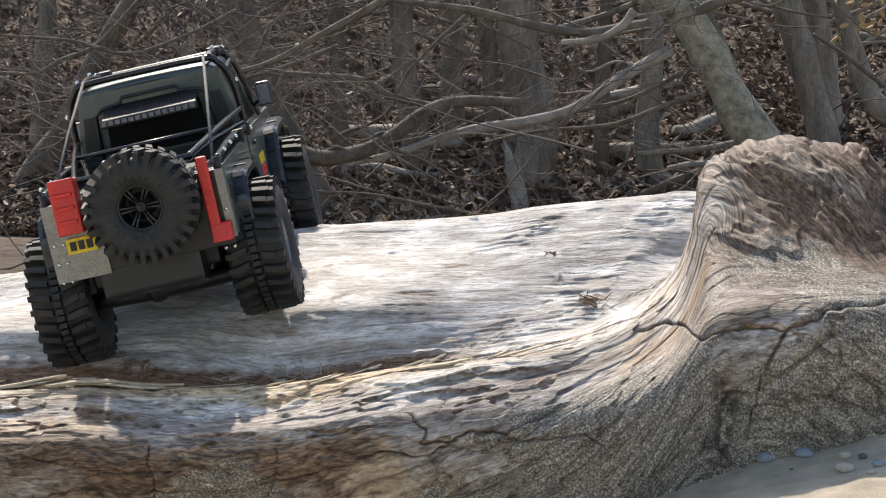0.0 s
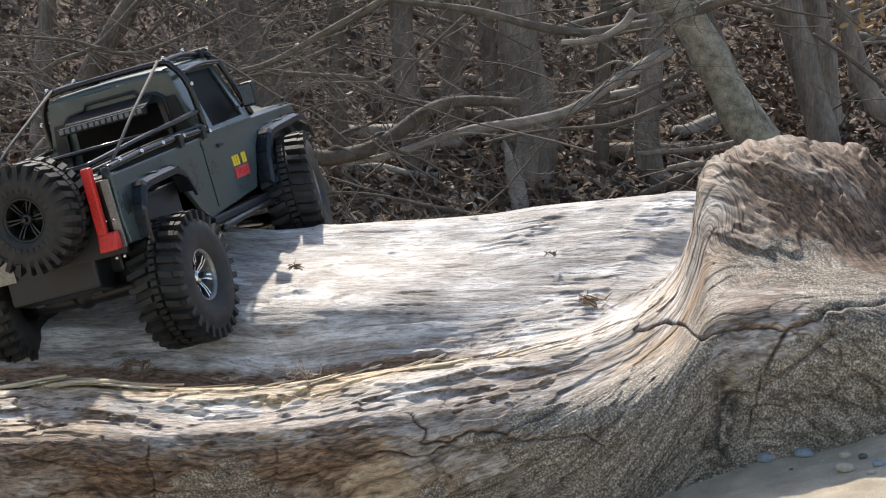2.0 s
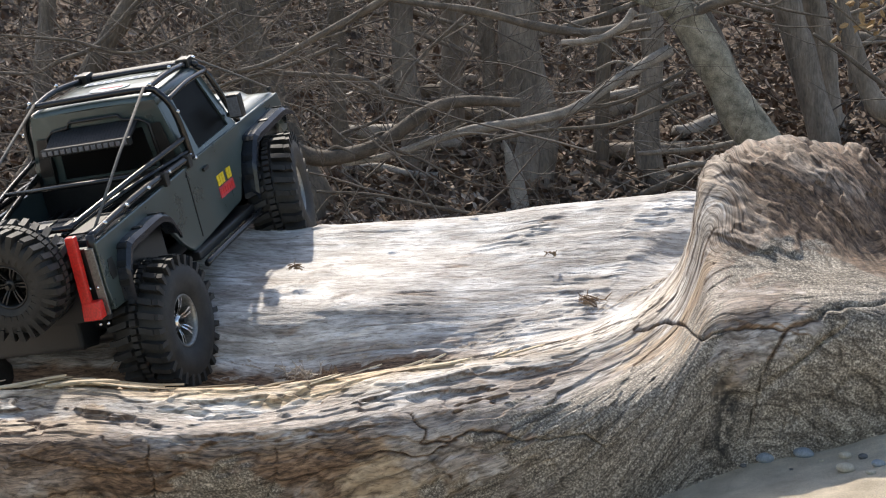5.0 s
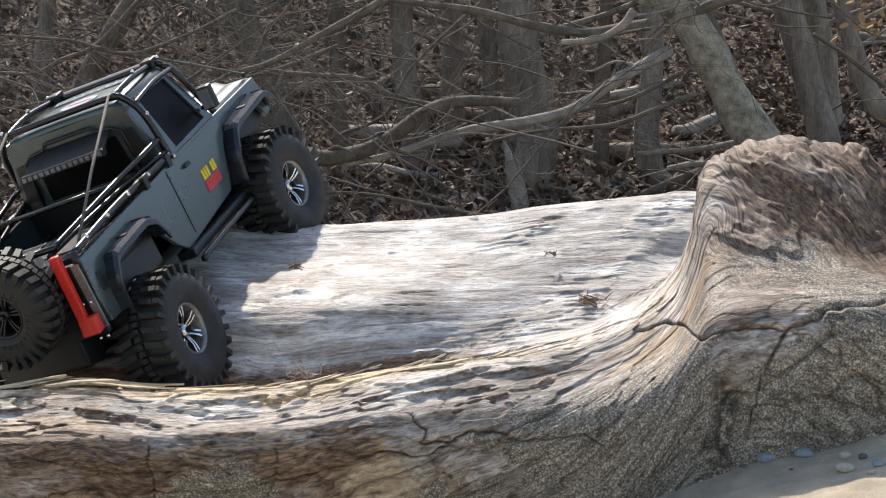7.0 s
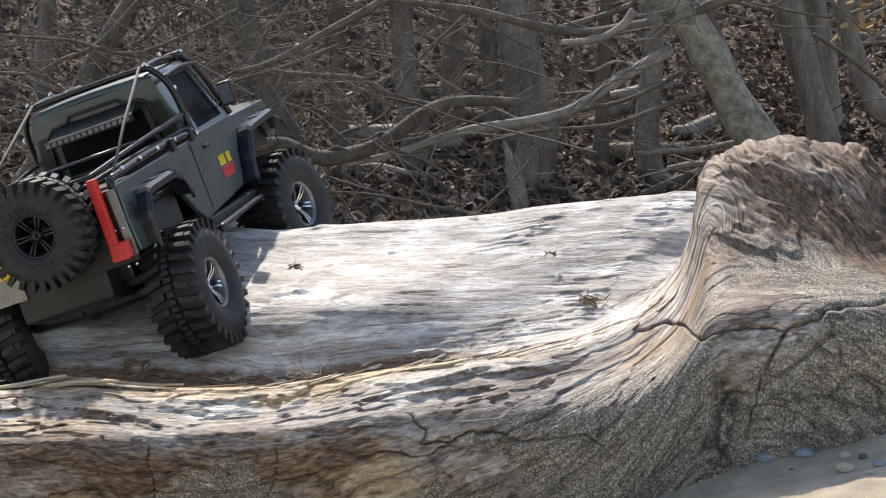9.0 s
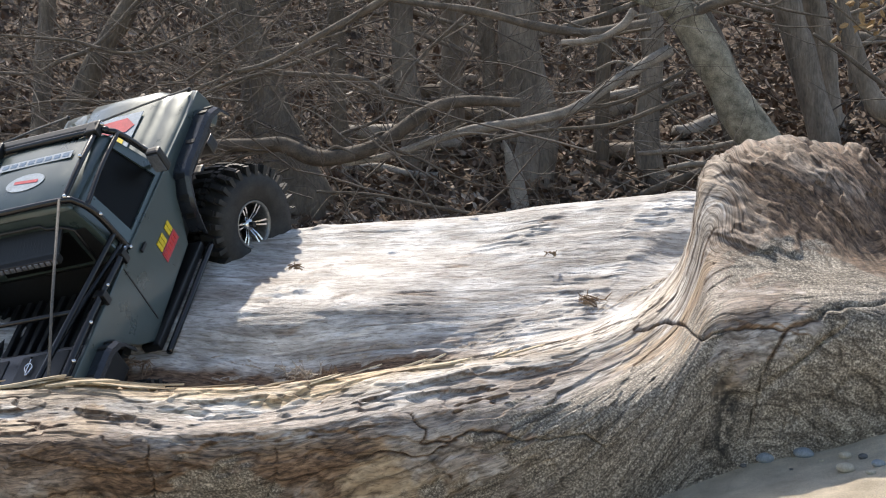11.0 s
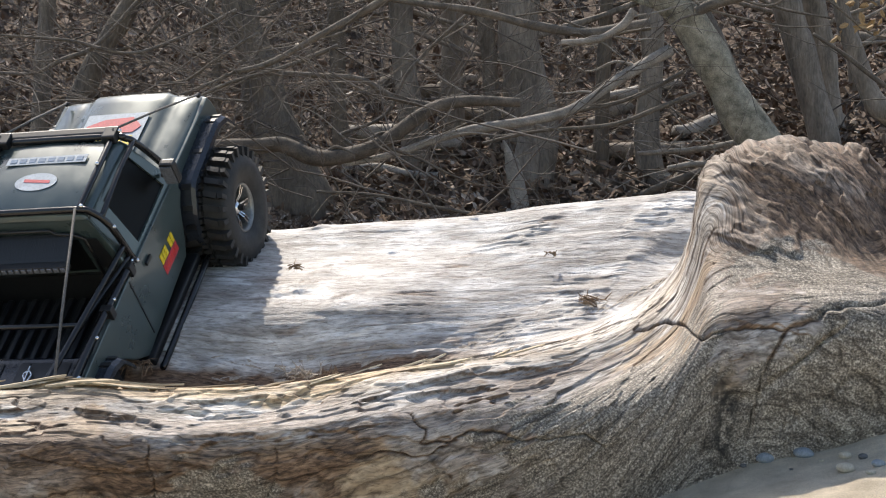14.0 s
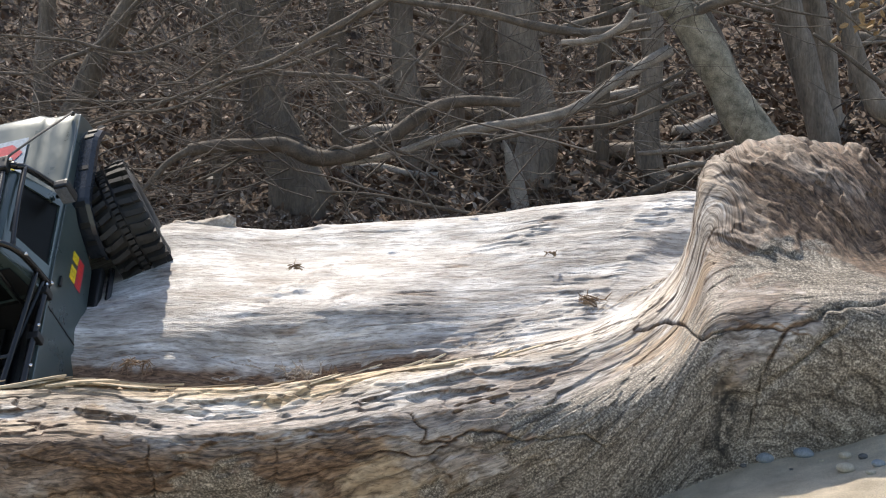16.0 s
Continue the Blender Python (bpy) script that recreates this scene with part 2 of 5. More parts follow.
BACK = [(-0.747, 2.380, 0.323), (-0.572, 2.380, 0.346), (-0.455, 2.380, 0.364), (-0.368, 2.380, 0.384), (-0.280, 2.380, 0.415), (-0.164, 2.380, 0.412), (-0.060, 2.380, 0.420), (0.032, 2.380, 0.426), (0.102, 2.380, 0.437), (0.160, 2.380, 0.442), (0.200, 2.380, 0.445), (0.235, 2.380, 0.448), (0.264, 2.380, 0.449), (0.298, 2.380, 0.451), (0.356, 2.380, 0.452), (0.414, 2.380, 0.452), (0.483, 2.380, 0.452), (0.587, 2.380, 0.451)]
HEEL = [(-0.747, 2.560, 0.053), (-0.572, 2.560, 0.076), (-0.455, 2.560, 0.094), (-0.368, 2.560, 0.114), (-0.280, 2.560, 0.145), (-0.164, 2.560, 0.142), (-0.060, 2.560, 0.150), (0.032, 2.560, 0.156), (0.102, 2.560, 0.167), (0.160, 2.560, 0.172), (0.200, 2.560, 0.175), (0.235, 2.560, 0.178), (0.264, 2.560, 0.179), (0.298, 2.560, 0.181), (0.356, 2.560, 0.182), (0.414, 2.560, 0.182), (0.483, 2.560, 0.182), (0.587, 2.560, 0.181)]


def swollen(points, share=1.0):
    p = np.asarray(points, float)
    x = p[..., :1]
    rise, fall = np.clip((x + 0.27) / 0.11, 0, 1), 1 - np.clip((x + 0.05) / 0.14, 0, 1)
    return np.array(EYE) + (p - np.array(EYE)) * (1 - share * (0.013 + 0.019 * rise) * fall)


def log_sheet(nu=1230, fine=1.0, swell=1.0):
    """The bare form of the log, closest where it shows most, and each column's place among the runs."""
    rows = np.array([FOOT, BELLY, SHOULDER, RIDGE, GULLY, SHELF, FACE, BROW, CREST, BACK, HEEL])
    # the trunk's flank swells towards the gully where the truck climbs
    for k, share in ((5, 0.6), (6, 0.9), (7, 0.12)):
        rows[k] = swollen(rows[k], share * swell)
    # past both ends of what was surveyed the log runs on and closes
    left, right = rows[:, :1] + (-0.9, 0.05, -0.04), rows[:, -1:] + (0.25, 0.02, -0.06)
    close = [0.25 * e + 0.75 * e.mean(axis=0, keepdims=True) + (d, 0, 0) for e, d in ((left, -0.10), (right, 0.08))]
    ends = [e.mean(axis=0, keepdims=True) + 0 * e + (d, 0, 0) for e, d in ((left, -0.12), (right, 0.10))]
    rows = np.concatenate([ends[0], close[0], left, rows, right, close[1], ends[1]], axis=1)
    steps = ((0, 0.7, 20), (0.7, 3.35, 330), (3.35, 4.6, 36), (4.6, 8.1, 230), (8.1, 10, 24))
    v = np.concatenate([np.linspace(a, b, int(n * fine), endpoint=False) for a, b, n in steps] + [[10 - 1e-9]])
    p = spline(rows, v)                               # across
    p = spline(p.transpose(1, 0, 2), nu)              # along
    return p, v


PERM = np.random.RandomState(4).permutation(256)
PERM = np.concatenate([PERM, PERM, PERM])
GRADS = np.random.RandomState(6).normal(size=(256, 2))
GRADS /= np.linalg.norm(GRADS, axis=1)[:, None]


def ripple(u, v, seed=0):
    """Smooth gradient noise over two arrays, about -0.7 to 0.7."""
    iu, iv = np.floor(u).astype(int), np.floor(v).astype(int)
    fu, fv = u - iu, v - iv
    su, sv = fu * fu * fu * (fu * (fu * 6 - 15) + 10), fv * fv * fv * (fv * (fv * 6 - 15) + 10)

    def corner(a, b):
        g = GRADS[PERM[PERM[(iu + a + seed) & 255] + ((iv + b) & 255)]]
        return g[..., 0] * (fu - a) + g[..., 1] * (fv - b)

    lo = corner(0, 0) * (1 - su) + corner(1, 0) * su
    hi = corner(0, 1) * (1 - su) + corner(1, 1) * su
    return lo * (1 - sv) + hi * sv


def plates(f, edge=0.06):
    """Steps of a field with sharp risers: the step height, and a mask along its edges."""
    k = np.floor(f)
    r = f - k
    return k + np.minimum(1, r / edge), np.clip(1 - np.abs(r - edge * 0.5) / (edge * 0.9), 0, 1)


def smooth(x, a, b):
    t = np.clip((x - a) / (b - a), 0, 1)
    return t * t * (3 - 2 * t)


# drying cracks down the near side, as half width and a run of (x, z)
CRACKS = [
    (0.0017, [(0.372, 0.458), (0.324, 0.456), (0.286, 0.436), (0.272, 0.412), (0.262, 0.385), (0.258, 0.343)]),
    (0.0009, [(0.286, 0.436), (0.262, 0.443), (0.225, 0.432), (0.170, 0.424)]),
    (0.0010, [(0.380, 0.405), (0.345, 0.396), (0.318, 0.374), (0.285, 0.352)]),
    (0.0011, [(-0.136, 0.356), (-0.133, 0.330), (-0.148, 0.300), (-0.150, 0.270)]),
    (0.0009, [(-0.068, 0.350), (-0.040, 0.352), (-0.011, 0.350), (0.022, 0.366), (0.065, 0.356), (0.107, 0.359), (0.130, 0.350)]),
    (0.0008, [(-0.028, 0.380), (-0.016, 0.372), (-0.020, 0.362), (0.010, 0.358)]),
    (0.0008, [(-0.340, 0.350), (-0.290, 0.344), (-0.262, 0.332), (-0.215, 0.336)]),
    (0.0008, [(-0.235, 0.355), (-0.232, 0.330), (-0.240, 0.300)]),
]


def build_log():
    p, across = log_sheet()
    nu, nv, _ = p.shape
    rim_at, crest_at = int(np.searchsorted(across, 3.0)), int(np.searchsorted(across, 8.0))
    du, dv = np.gradient(p, axis=0), np.gradient(p, axis=1)
    nrm = np.cross(du, dv)
    nrm /= np.linalg.norm(nrm, axis=2)[..., None] + 1e-12
    if nrm[nu // 2, crest_at, 2] < 0:
        nrm = -nrm
    v = np.repeat(across[None], nu, 0)
    x, z = p[..., 0], p[..., 2]
    even = log_sheet(swell=0.0)[0]
    s = np.cumsum(np.linalg.norm(np.gradient(even, axis=1), axis=2), axis=1)
    s = s - s[:, [rim_at]]                       # metres across, from the near rim
    near, trunk = 1 - smooth(v, 3.1, 3.5), smooth(v, 4.5, 5.0)
    root = smooth(x + 0.02 * ripple(x * 20, s * 20, 2), 0.225, 0.275) * (1 - smooth(v, 3.05, 3.5)) * smooth(v + 0.5 * ripple(x * 14, s * 14, 4), 1.45, 1.95)
    broad = ripple(x * 5, s * 14, 9)
    warp = 0.006 * ripple(x * 8, s * 9, 3) + 0.003 * ripple(x * 25, s * 25, 5) + 0.0012 * ripple(x * 70, s * 70, 6)
    # fibres run along the trunk and along the near rim, and fan out over the torn root
    rz, ry = z[:, [rim_at]], p[:, [rim_at], 1]
    level = z - 0.38 - (rz - 0.38) * np.exp(-np.maximum(rz - z, 0) / 0.22) + 0.7 * (p[..., 1] - ry)
    fw = np.where(v > 4.0, s - s[:, [crest_at]] + 0.06 * x + 0.35 * warp, level + warp)
    rw = 0.75 * (z - 0.5) + 0.55 * (x - 0.3) + 1.3 * (x - 0.3) ** 2 - 1.0 * (z - 0.5) * (x - 0.3) + warp
    rx = 2 * x - 0.6 * z
    out = 0.0022 * broad + 0.0006 * (ripple(x * 9, fw * 120, 7) + 0.6 * ripple(x * 25, fw * 190, 8))
    # flaking plates on the near side, in two sizes
    big, big_edge = plates(2.3 * ripple(x * 7 + 3, fw * 24, 11) + 0.6 * ripple(x * 26, fw * 70, 12) + 0.25 * ripple(x * 80, fw * 160, 16))
    small, small_edge = plates(2.2 * ripple(x * 18 + 8, fw * 60, 13) + 0.5 * ripple(x * 60, fw * 150, 14))
    side = near * (1 - root)
    calm = 1 - 0.6 * smooth(x, 0.06, 0.14)
    out += side * calm * (0.0034 * big + 0.0014 * small)
    # layered splinters along the near rim
    rim = np.exp(-((v - 2.85) / 0.35) ** 2) * (1 - smooth(x, 0.02, 0.14))
    lay, lay_edge = plates(2.4 * ripple(x * 6, fw * 120, 15) + 0.5 * ripple(x * 30, fw * 160, 20))
    out += rim * 0.0014 * lay
    # low flakes and long checks on the trunk, and the lip over the gully
    fl, fl_edge = plates(2.0 * ripple(x * 7 + 2, fw * 60, 17) + 0.7 * ripple(x * 30, fw * 130, 18), 0.08)
    patch = smooth(ripple(x * 6, s * 9, 19) + 0.4 * ripple(x * 20, s * 30, 10), 0.02, 0.35)
    chip, chip_edge = plates(2.0 * ripple(x * 16 + 5, fw * 70, 50) + 0.8 * ripple(x * 50, fw * 160, 51))
    out += trunk * (0.0012 * fl * (0.25 + patch) + 0.0012 * chip * patch)
    check = smooth(1 - np.abs(ripple(x * 2.2, fw * 45, 21)) * 9, 0.66, 0.95) * smooth(ripple(x * 6, s * 12, 22), 0.05, 0.3)
    out -= trunk * 0.0014 * check
    left = 1 - smooth(x, -0.03, 0.08)
    out += left * 0.0035 * np.exp(-((v - 5.08) / 0.07) ** 2) * np.clip(0.6 + 2.2 * ripple(x * 24, x * 3, 42) + ripple(x * 80, x * 9, 48), 0, 2)
    # torn fibres of the root
    torn = np.abs(ripple(rx * 3.5, rw * 60, 23)) + 0.7 * np.abs(ripple(rx * 8, rw * 120, 24)) + 0.4 * np.abs(ripple(rx * 20, rw * 200, 26))
    tear, tear_edge = plates(2.4 * ripple(rx * 3 + 4, rw * 26, 28) + 0.7 * ripple(rx * 9, rw * 80, 30))
    out += root * (0.0050 * torn + 0.0036 * tear - 0.002)
    # one long crack that climbs the near side below the root
    line = np.abs((z - 0.375) - 0.75 * (x - 0.245) + 0.018 * ripple(x * 30, z * 30, 25))
    crack = np.exp(-(line / 0.003) ** 2) * smooth(x, 0.235, 0.25) * near * (1 - smooth(x, 0.32, 0.35))
    out -= 0.006 * crack
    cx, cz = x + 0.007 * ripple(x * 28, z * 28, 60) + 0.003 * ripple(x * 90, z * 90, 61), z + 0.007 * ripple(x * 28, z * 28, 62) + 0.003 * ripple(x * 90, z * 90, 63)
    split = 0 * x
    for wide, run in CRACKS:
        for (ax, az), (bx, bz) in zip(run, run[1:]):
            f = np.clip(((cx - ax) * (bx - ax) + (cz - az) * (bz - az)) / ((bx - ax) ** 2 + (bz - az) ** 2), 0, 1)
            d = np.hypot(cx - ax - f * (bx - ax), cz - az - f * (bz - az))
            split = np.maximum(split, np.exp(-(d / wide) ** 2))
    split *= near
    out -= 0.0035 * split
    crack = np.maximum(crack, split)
    # ragged edge of the root's top
    jag, jag_edge = plates(2.2 * ripple(rx * 11 + 3, rw * 34, 64) + 0.9 * ripple(rx * 34, rw * 90, 65))
    crown = root * smooth(z, 0.49, 0.53)
    out += crown * (0.0024 * jag + 0.0030 * ripple(rx * 14, rw * 75, 66) + 0.0012 * ripple(rx * 40, rw * 170, 67))
    rough = 0.35 * ripple(x * 40, s * 60, 43) + 0.25 * ripple(x * 110, s * 140, 44)
    sap = np.exp(-((v - 2.72) / 0.42) ** 2) * (0.95 + 1.3 * ripple(x * 6, fw * 30, 27)) * (1 - 0.6 * smooth(x, 0.0, 0.15))
    sap += side * smooth(ripple(x * 8 + 1, fw * 24, 29) + 0.4 * rough, 0.14, 0.26) * 0.8
    sap += root * smooth(ripple(rx * 4, rw * 12, 45), -0.10, 0.25) * 0.55
    # brown inner wood of the gully, with the cavity's darkness painted in
    gap = smooth(v, 3.8, 4.2) * (1 - smooth(v, 4.97 + 0.14 * broad + 0.1 * rough, 5.07 + 0.14 * broad + 0.1 * rough)) * left
    rot_and_shade = 1.2 * gap + side * 0.85 * np.maximum(big_edge, 0.6 * small_edge) * smooth(ripple(x * 12, s * 20, 31), -0.2, 0.15)
    rot_and_shade += trunk * (0.7 * check + 0.35 * fl_edge * patch * smooth(ripple(x * 9, s * 24, 33), 0.15, 0.35))
    rot_and_shade += trunk * (0.62 * smooth(ripple(x * 13, fw * 42, 34) + 0.7 * rough, 0.12, 0.42) + 0.3 * chip_edge) * (0.25 + 0.75 * patch)
    hollow = np.exp(-((z - 0.520 + 0.30 * (x - 0.33) + 0.02 * broad) / 0.022) ** 2) * smooth(x, 0.265, 0.31)
    band = np.exp(-((z - 0.485 + 0.015 * broad) / 0.012) ** 2)
    # the lower flank's grazing shade, put into the colour as broken brown patches
    flank_shade = trunk * (1 - smooth(v, 6.2, 7.2)) * smooth(x, -0.5, -0.3) * smooth(ripple(x * 5 + 4, fw * 20, 70) + 0.8 * rough + 0.25 * ripple(x * 22, fw * 90, 71), -0.22, 0.12)
    rot_and_shade += 0.15 * flank_shade
    rot_and_shade += root * (0.98 - 0.55 * torn + 0.7 * ripple(rx * 5, rw * 16, 35) + 0.55 * tear_edge + 0.35 * jag_edge + 0.95 * hollow * (0.7 + rough * 1.5) + 0.5 * band) + crack
    # aged brown wood below the rim, darkened further for the shade there
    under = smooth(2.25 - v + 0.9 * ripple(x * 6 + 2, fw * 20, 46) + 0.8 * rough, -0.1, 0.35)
    rot_and_shade += side * under * (0.50 + 0.5 * ripple(x * 9, fw * 40, 47))
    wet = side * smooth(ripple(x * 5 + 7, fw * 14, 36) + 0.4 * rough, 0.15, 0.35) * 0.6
    rot_and_shade += 0.7 * wet + side * smooth(x, 0.2, 0.27) * smooth(v, 1.0, 1.4) * (0.15 + 0.8 * rough)
    crust = smooth(0.75 - v + 1.9 * ripple(x * 7, s * 9, 37) + 1.5 * rough + 0.85 * smooth(x, -0.12, 0.12), 0.0, 0.35)
    # no cavity is cut in the root; its dark inside is only colour
    cleft_shade = root * hollow * smooth(x, 0.30, 0.35) * smooth(ripple(rx * 7, rw * 30, 68) + 0.5 * rough, 0.08, 0.3) * 0.8
    # one charred patch, with the shade inside cleft and cracks added as black
    char_and_shade = cleft_shade + 0.5 * smooth(split, 0.5, 1.0) + np.exp(-(((x - 0.236 + 0.006 * ripple(z * 60, z * 20, 40)) / 0.0105) ** 2)) * smooth(z, 0.318, 0.335) * (1 - smooth(z, 0.39, 0.405)) * near * smooth(ripple(x * 120, z * 90, 41), -0.25, 0.05)
    fx = x * (1 - root) + rx * root
    fw = fw * (1 - root) + rw * root
    p = p + nrm * out[..., None]
    ob = new("driftwood_log", grid_mesh("driftwood_log", p, M_log))
    for name, a in (("sapwood", sap), ("rot_and_shade", rot_and_shade), ("crust", crust * near), ("char_and_shade", char_and_shade), ("side", near)):
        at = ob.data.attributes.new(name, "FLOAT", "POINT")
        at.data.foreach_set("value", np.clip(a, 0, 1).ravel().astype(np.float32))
    at = ob.data.attributes.new("fibre", "FLOAT_VECTOR", "POINT")
    at.data.foreach_set("vector", np.stack([fx, fw, 0 * fx], 2).ravel().astype(np.float32))
    return tagged(ob, "weathered silver-grey driftwood log with torn root end on sand", "log")


log = build_log()


# ---- ground ----
def ground_height(x, y):
    if y < 1.95:
        z = 0.30 + (x - 0.174) * (0.23 if x > 0.174 else 0.5)
        z = max(0.1, min(0.42, z)) - 0.10 * (1.85 - y) + 0.006 * noise.noise((x * 9, y * 9, 2)) + 0.0025 * noise.noise((x * 40, y * 40, 2))
    elif y < 2.6:
        z = 0.2 - 0.5 * (y - 1.95)
    elif y < 8.6:
        z = -0.125
    else:
        z = -0.125 + 0.42 * (y - 8.6)
    return z + 0.02 * noise.noise((x * 1.5, y * 1.5, 0)) * min(1.0, abs(y - 2) * 0.5) + 0.25 * noise.noise((x * 0.5, y * 0.5, 3)) * max(0.0, min(1.0, (y - 8.6) * 0.4))


def sheet(name, xs, ys, material):
    p = np.array([[(x, y, ground_height(x, y)) for y in ys] for x in xs])
    p = p[::-1]
    return new(name, grid_mesh(name, p, material))


def ranges(*spans):
    return np.concatenate([np.linspace(a, b, n, endpoint=False) for a, b, n in spans] + [[spans[-1][1]]])


sand = sheet("sand", ranges((-40, -1, 12), (-1, 0.05, 20), (0.05, 0.55, 160), (0.55, 2, 12), (2, 40, 12)), ranges((-60, 0.5, 12), (0.5, 1.5, 12), (1.5, 1.95, 130), (1.95, 2.7, 8), (2.7, 6, 8)), M_sand)
tagged(sand, "dry tan beach sand with small pebbles", "ground", kind="structure")
ground = sheet("ground", ranges((-60, -8, 20), (-8, 8, 110), (8, 60, 20)), ranges((6, 8.6, 10), (8.6, 16, 60), (16, 60, 20), (60, 400, 10)), M_earth)
tagged(ground, "wooded hillside covered in brown fallen leaves", "ground", kind="structure")

# ---- trees ----
def limb(points, n, sides, wobble=0.0):
    q = spline(points, n)
    r = q[:, 3]
    c = q[:, :3].copy()
    for i in range(n):
        s = np.array(noise.noise_vector((c[i] * 3.0).tolist()))
        c[i] += s * wobble * r[i]
        r[i] *= 1 + 0.18 * noise.noise((c[i] * 7.0).tolist())
    return tube_data(c, np.maximum(r, 0.001), sides)


LOOKS = {"grey": "smooth grey", "dark": "dark brown", "mossy": "lichen-spotted", "pale": "pale weathered"}


def bare_tree(bark, pts):
    """A leafless trunk through points of (x, y, z, radius), with limbs higher up."""
    tree = empty("tree", pts[0][:3])
    inv = Matrix.Translation(tree.location).inverted()
    v, f = limb(pts, 60, 14, 0.5)
    ob = mesh_part("trunk", v, f, M_bark[bark], tree)
    ob.matrix_parent_inverse = inv
    r = random.Random(int(abs(pts[0][0]) * 1000))
    top = spline(pts, 60)
    for k in range(4):
        i = r.randint(34, 58)
        x, y, z, w = top[i]
        d = r.choice((-1, 1))
        l = r.uniform(0.5, 1.6)
        run = [(x + d * l * s, y + r.gauss(0, 0.1) * s, z + l * (0.25 + 0.3 * r.random()) * s + 0.1 * r.gauss(0, 1) * s, max(0.004, 0.2 * w * (1 - 0.8 * s))) for s in (0, 0.3, 0.65, 1.0)]
        v, f = limb(run, 24, 7, 1.5)
        mesh_part("limb", v, f, M_bark[bark], tree).matrix_parent_inverse = inv
    return tagged(tree, "leafless tree with %s bark on the hillside" % LOOKS[bark], "tree", "bare trees")


def bare_branch(bark, pts):
    v, f = limb(pts, 50, 8, 1.2)
    branch = mesh_part("bare_branch", v, f, M_branch[bark])
    r, run = random.Random(int(abs(pts[0][0]) * 977) + len(pts)), spline(pts, 50)
    for k in range(7):
        x, y, z, w = run[r.randint(4, 45)]
        d, rise, l = r.choice((-1, 1)), r.gauss(0.1, 0.5), r.uniform(0.12, 0.45)
        twig = [(x + d * l * s, y + r.gauss(0, 0.03) * s, z + l * rise * s + r.gauss(0, 0.03) * s, max(0.0016, 0.30 * w * (1 - 0.75 * s))) for s in (0, 0.3, 0.65, 1.0)]
        v, f = limb(twig, 16, 5, 2.0)
        mesh_part("twig", v, f, M_branch[bark], branch)
    return tagged(branch, "bare %s branch reaching across the hillside" % LOOKS[bark], "branch", "bare branches")


bare_tree("grey", [(0.39, 9.00, -0.15, 0.138), (0.37, 9.00, 0.01, 0.101), (0.36, 9.00, 0.31, 0.087), (0.33, 9.00, 0.58, 0.083), (0.32, 9.00, 1.04, 0.078), (0.29, 9.00, 2.76, 0.046)])
bare_tree("grey", [(0.26, 9.30, -0.18, 0.095), (0.28, 9.30, 0.06, 0.062), (0.31, 9.30, 0.30, 0.057), (0.29, 9.30, 0.63, 0.052), (0.26, 9.30, 1.47, 0.047)])
bare_tree("mossy", [(1.17, 7.60, 0.12, 0.078), (1.07, 7.60, 0.30, 0.068), (0.94, 7.60, 0.51, 0.063), (0.82, 7.60, 0.70, 0.060), (0.70, 7.60, 0.87, 0.058), (0.41, 7.60, 1.70, 0.046)])
bare_tree("dark", [(1.24, 8.60, 0.06, 0.079), (1.13, 8.60, 0.35, 0.066), (1.02, 8.60, 0.63, 0.061), (0.94, 8.60, 0.85, 0.057), (0.79, 8.60, 1.62, 0.044)])
bare_tree("grey", [(1.61, 9.20, -0.05, 0.084), (1.56, 9.20, 0.25, 0.063), (1.48, 9.20, 0.56, 0.061), (1.41, 9.20, 0.84, 0.056), (1.26, 9.20, 1.68, 0.042)])
bare_tree("grey", [(1.70, 9.40, -0.07, 0.082), (1.64, 9.40, 0.24, 0.060), (1.59, 9.40, 0.56, 0.060), (1.54, 9.40, 0.84, 0.055), (1.45, 9.40, 1.71, 0.043)])
bare_tree("dark", [(-0.51, 8.80, -0.22, 0.168), (-0.56, 8.80, -0.09, 0.139), (-0.64, 8.80, 0.16, 0.094), (-0.70, 8.80, 0.39, 0.072), (-0.77, 8.80, 0.63, 0.067), (-0.80, 8.80, 0.90, 0.063), (-0.85, 8.80, 1.86, 0.045)])
bare_tree("dark", [(-0.76, 9.40, -0.26, 0.058), (-0.78, 9.40, -0.02, 0.041), (-0.80, 9.40, 0.29, 0.036), (-0.83, 9.40, 0.63, 0.034), (-0.83, 9.40, 1.71, 0.024)])
bare_tree("grey", [(-0.11, 9.10, -0.16, 0.070), (-0.13, 9.10, 0.19, 0.058), (-0.16, 9.10, 0.54, 0.051), (-0.18, 9.10, 0.88, 0.046), (-0.21, 9.10, 1.90, 0.033)])
bare_tree("grey", [(0.04, 9.40, -0.19, 0.058), (0.05, 9.40, 0.17, 0.050), (0.04, 9.40, 0.53, 0.048), (0.03, 9.40, 0.96, 0.043), (0.01, 9.40, 1.94, 0.029)])
bare_tree("grey", [(0.85, 9.00, 0.03, 0.064), (0.84, 9.00, 0.26, 0.051), (0.84, 9.00, 0.54, 0.046), (0.83, 9.00, 0.88, 0.044), (0.80, 9.00, 1.88, 0.028)])
bare_tree("dark", [(-0.89, 8.90, -0.19, 0.027), (-0.91, 8.90, 0.13, 0.020), (-0.91, 8.90, 0.50, 0.018), (-0.93, 8.90, 0.94, 0.016), (-0.94, 8.90, 1.65, 0.011)])
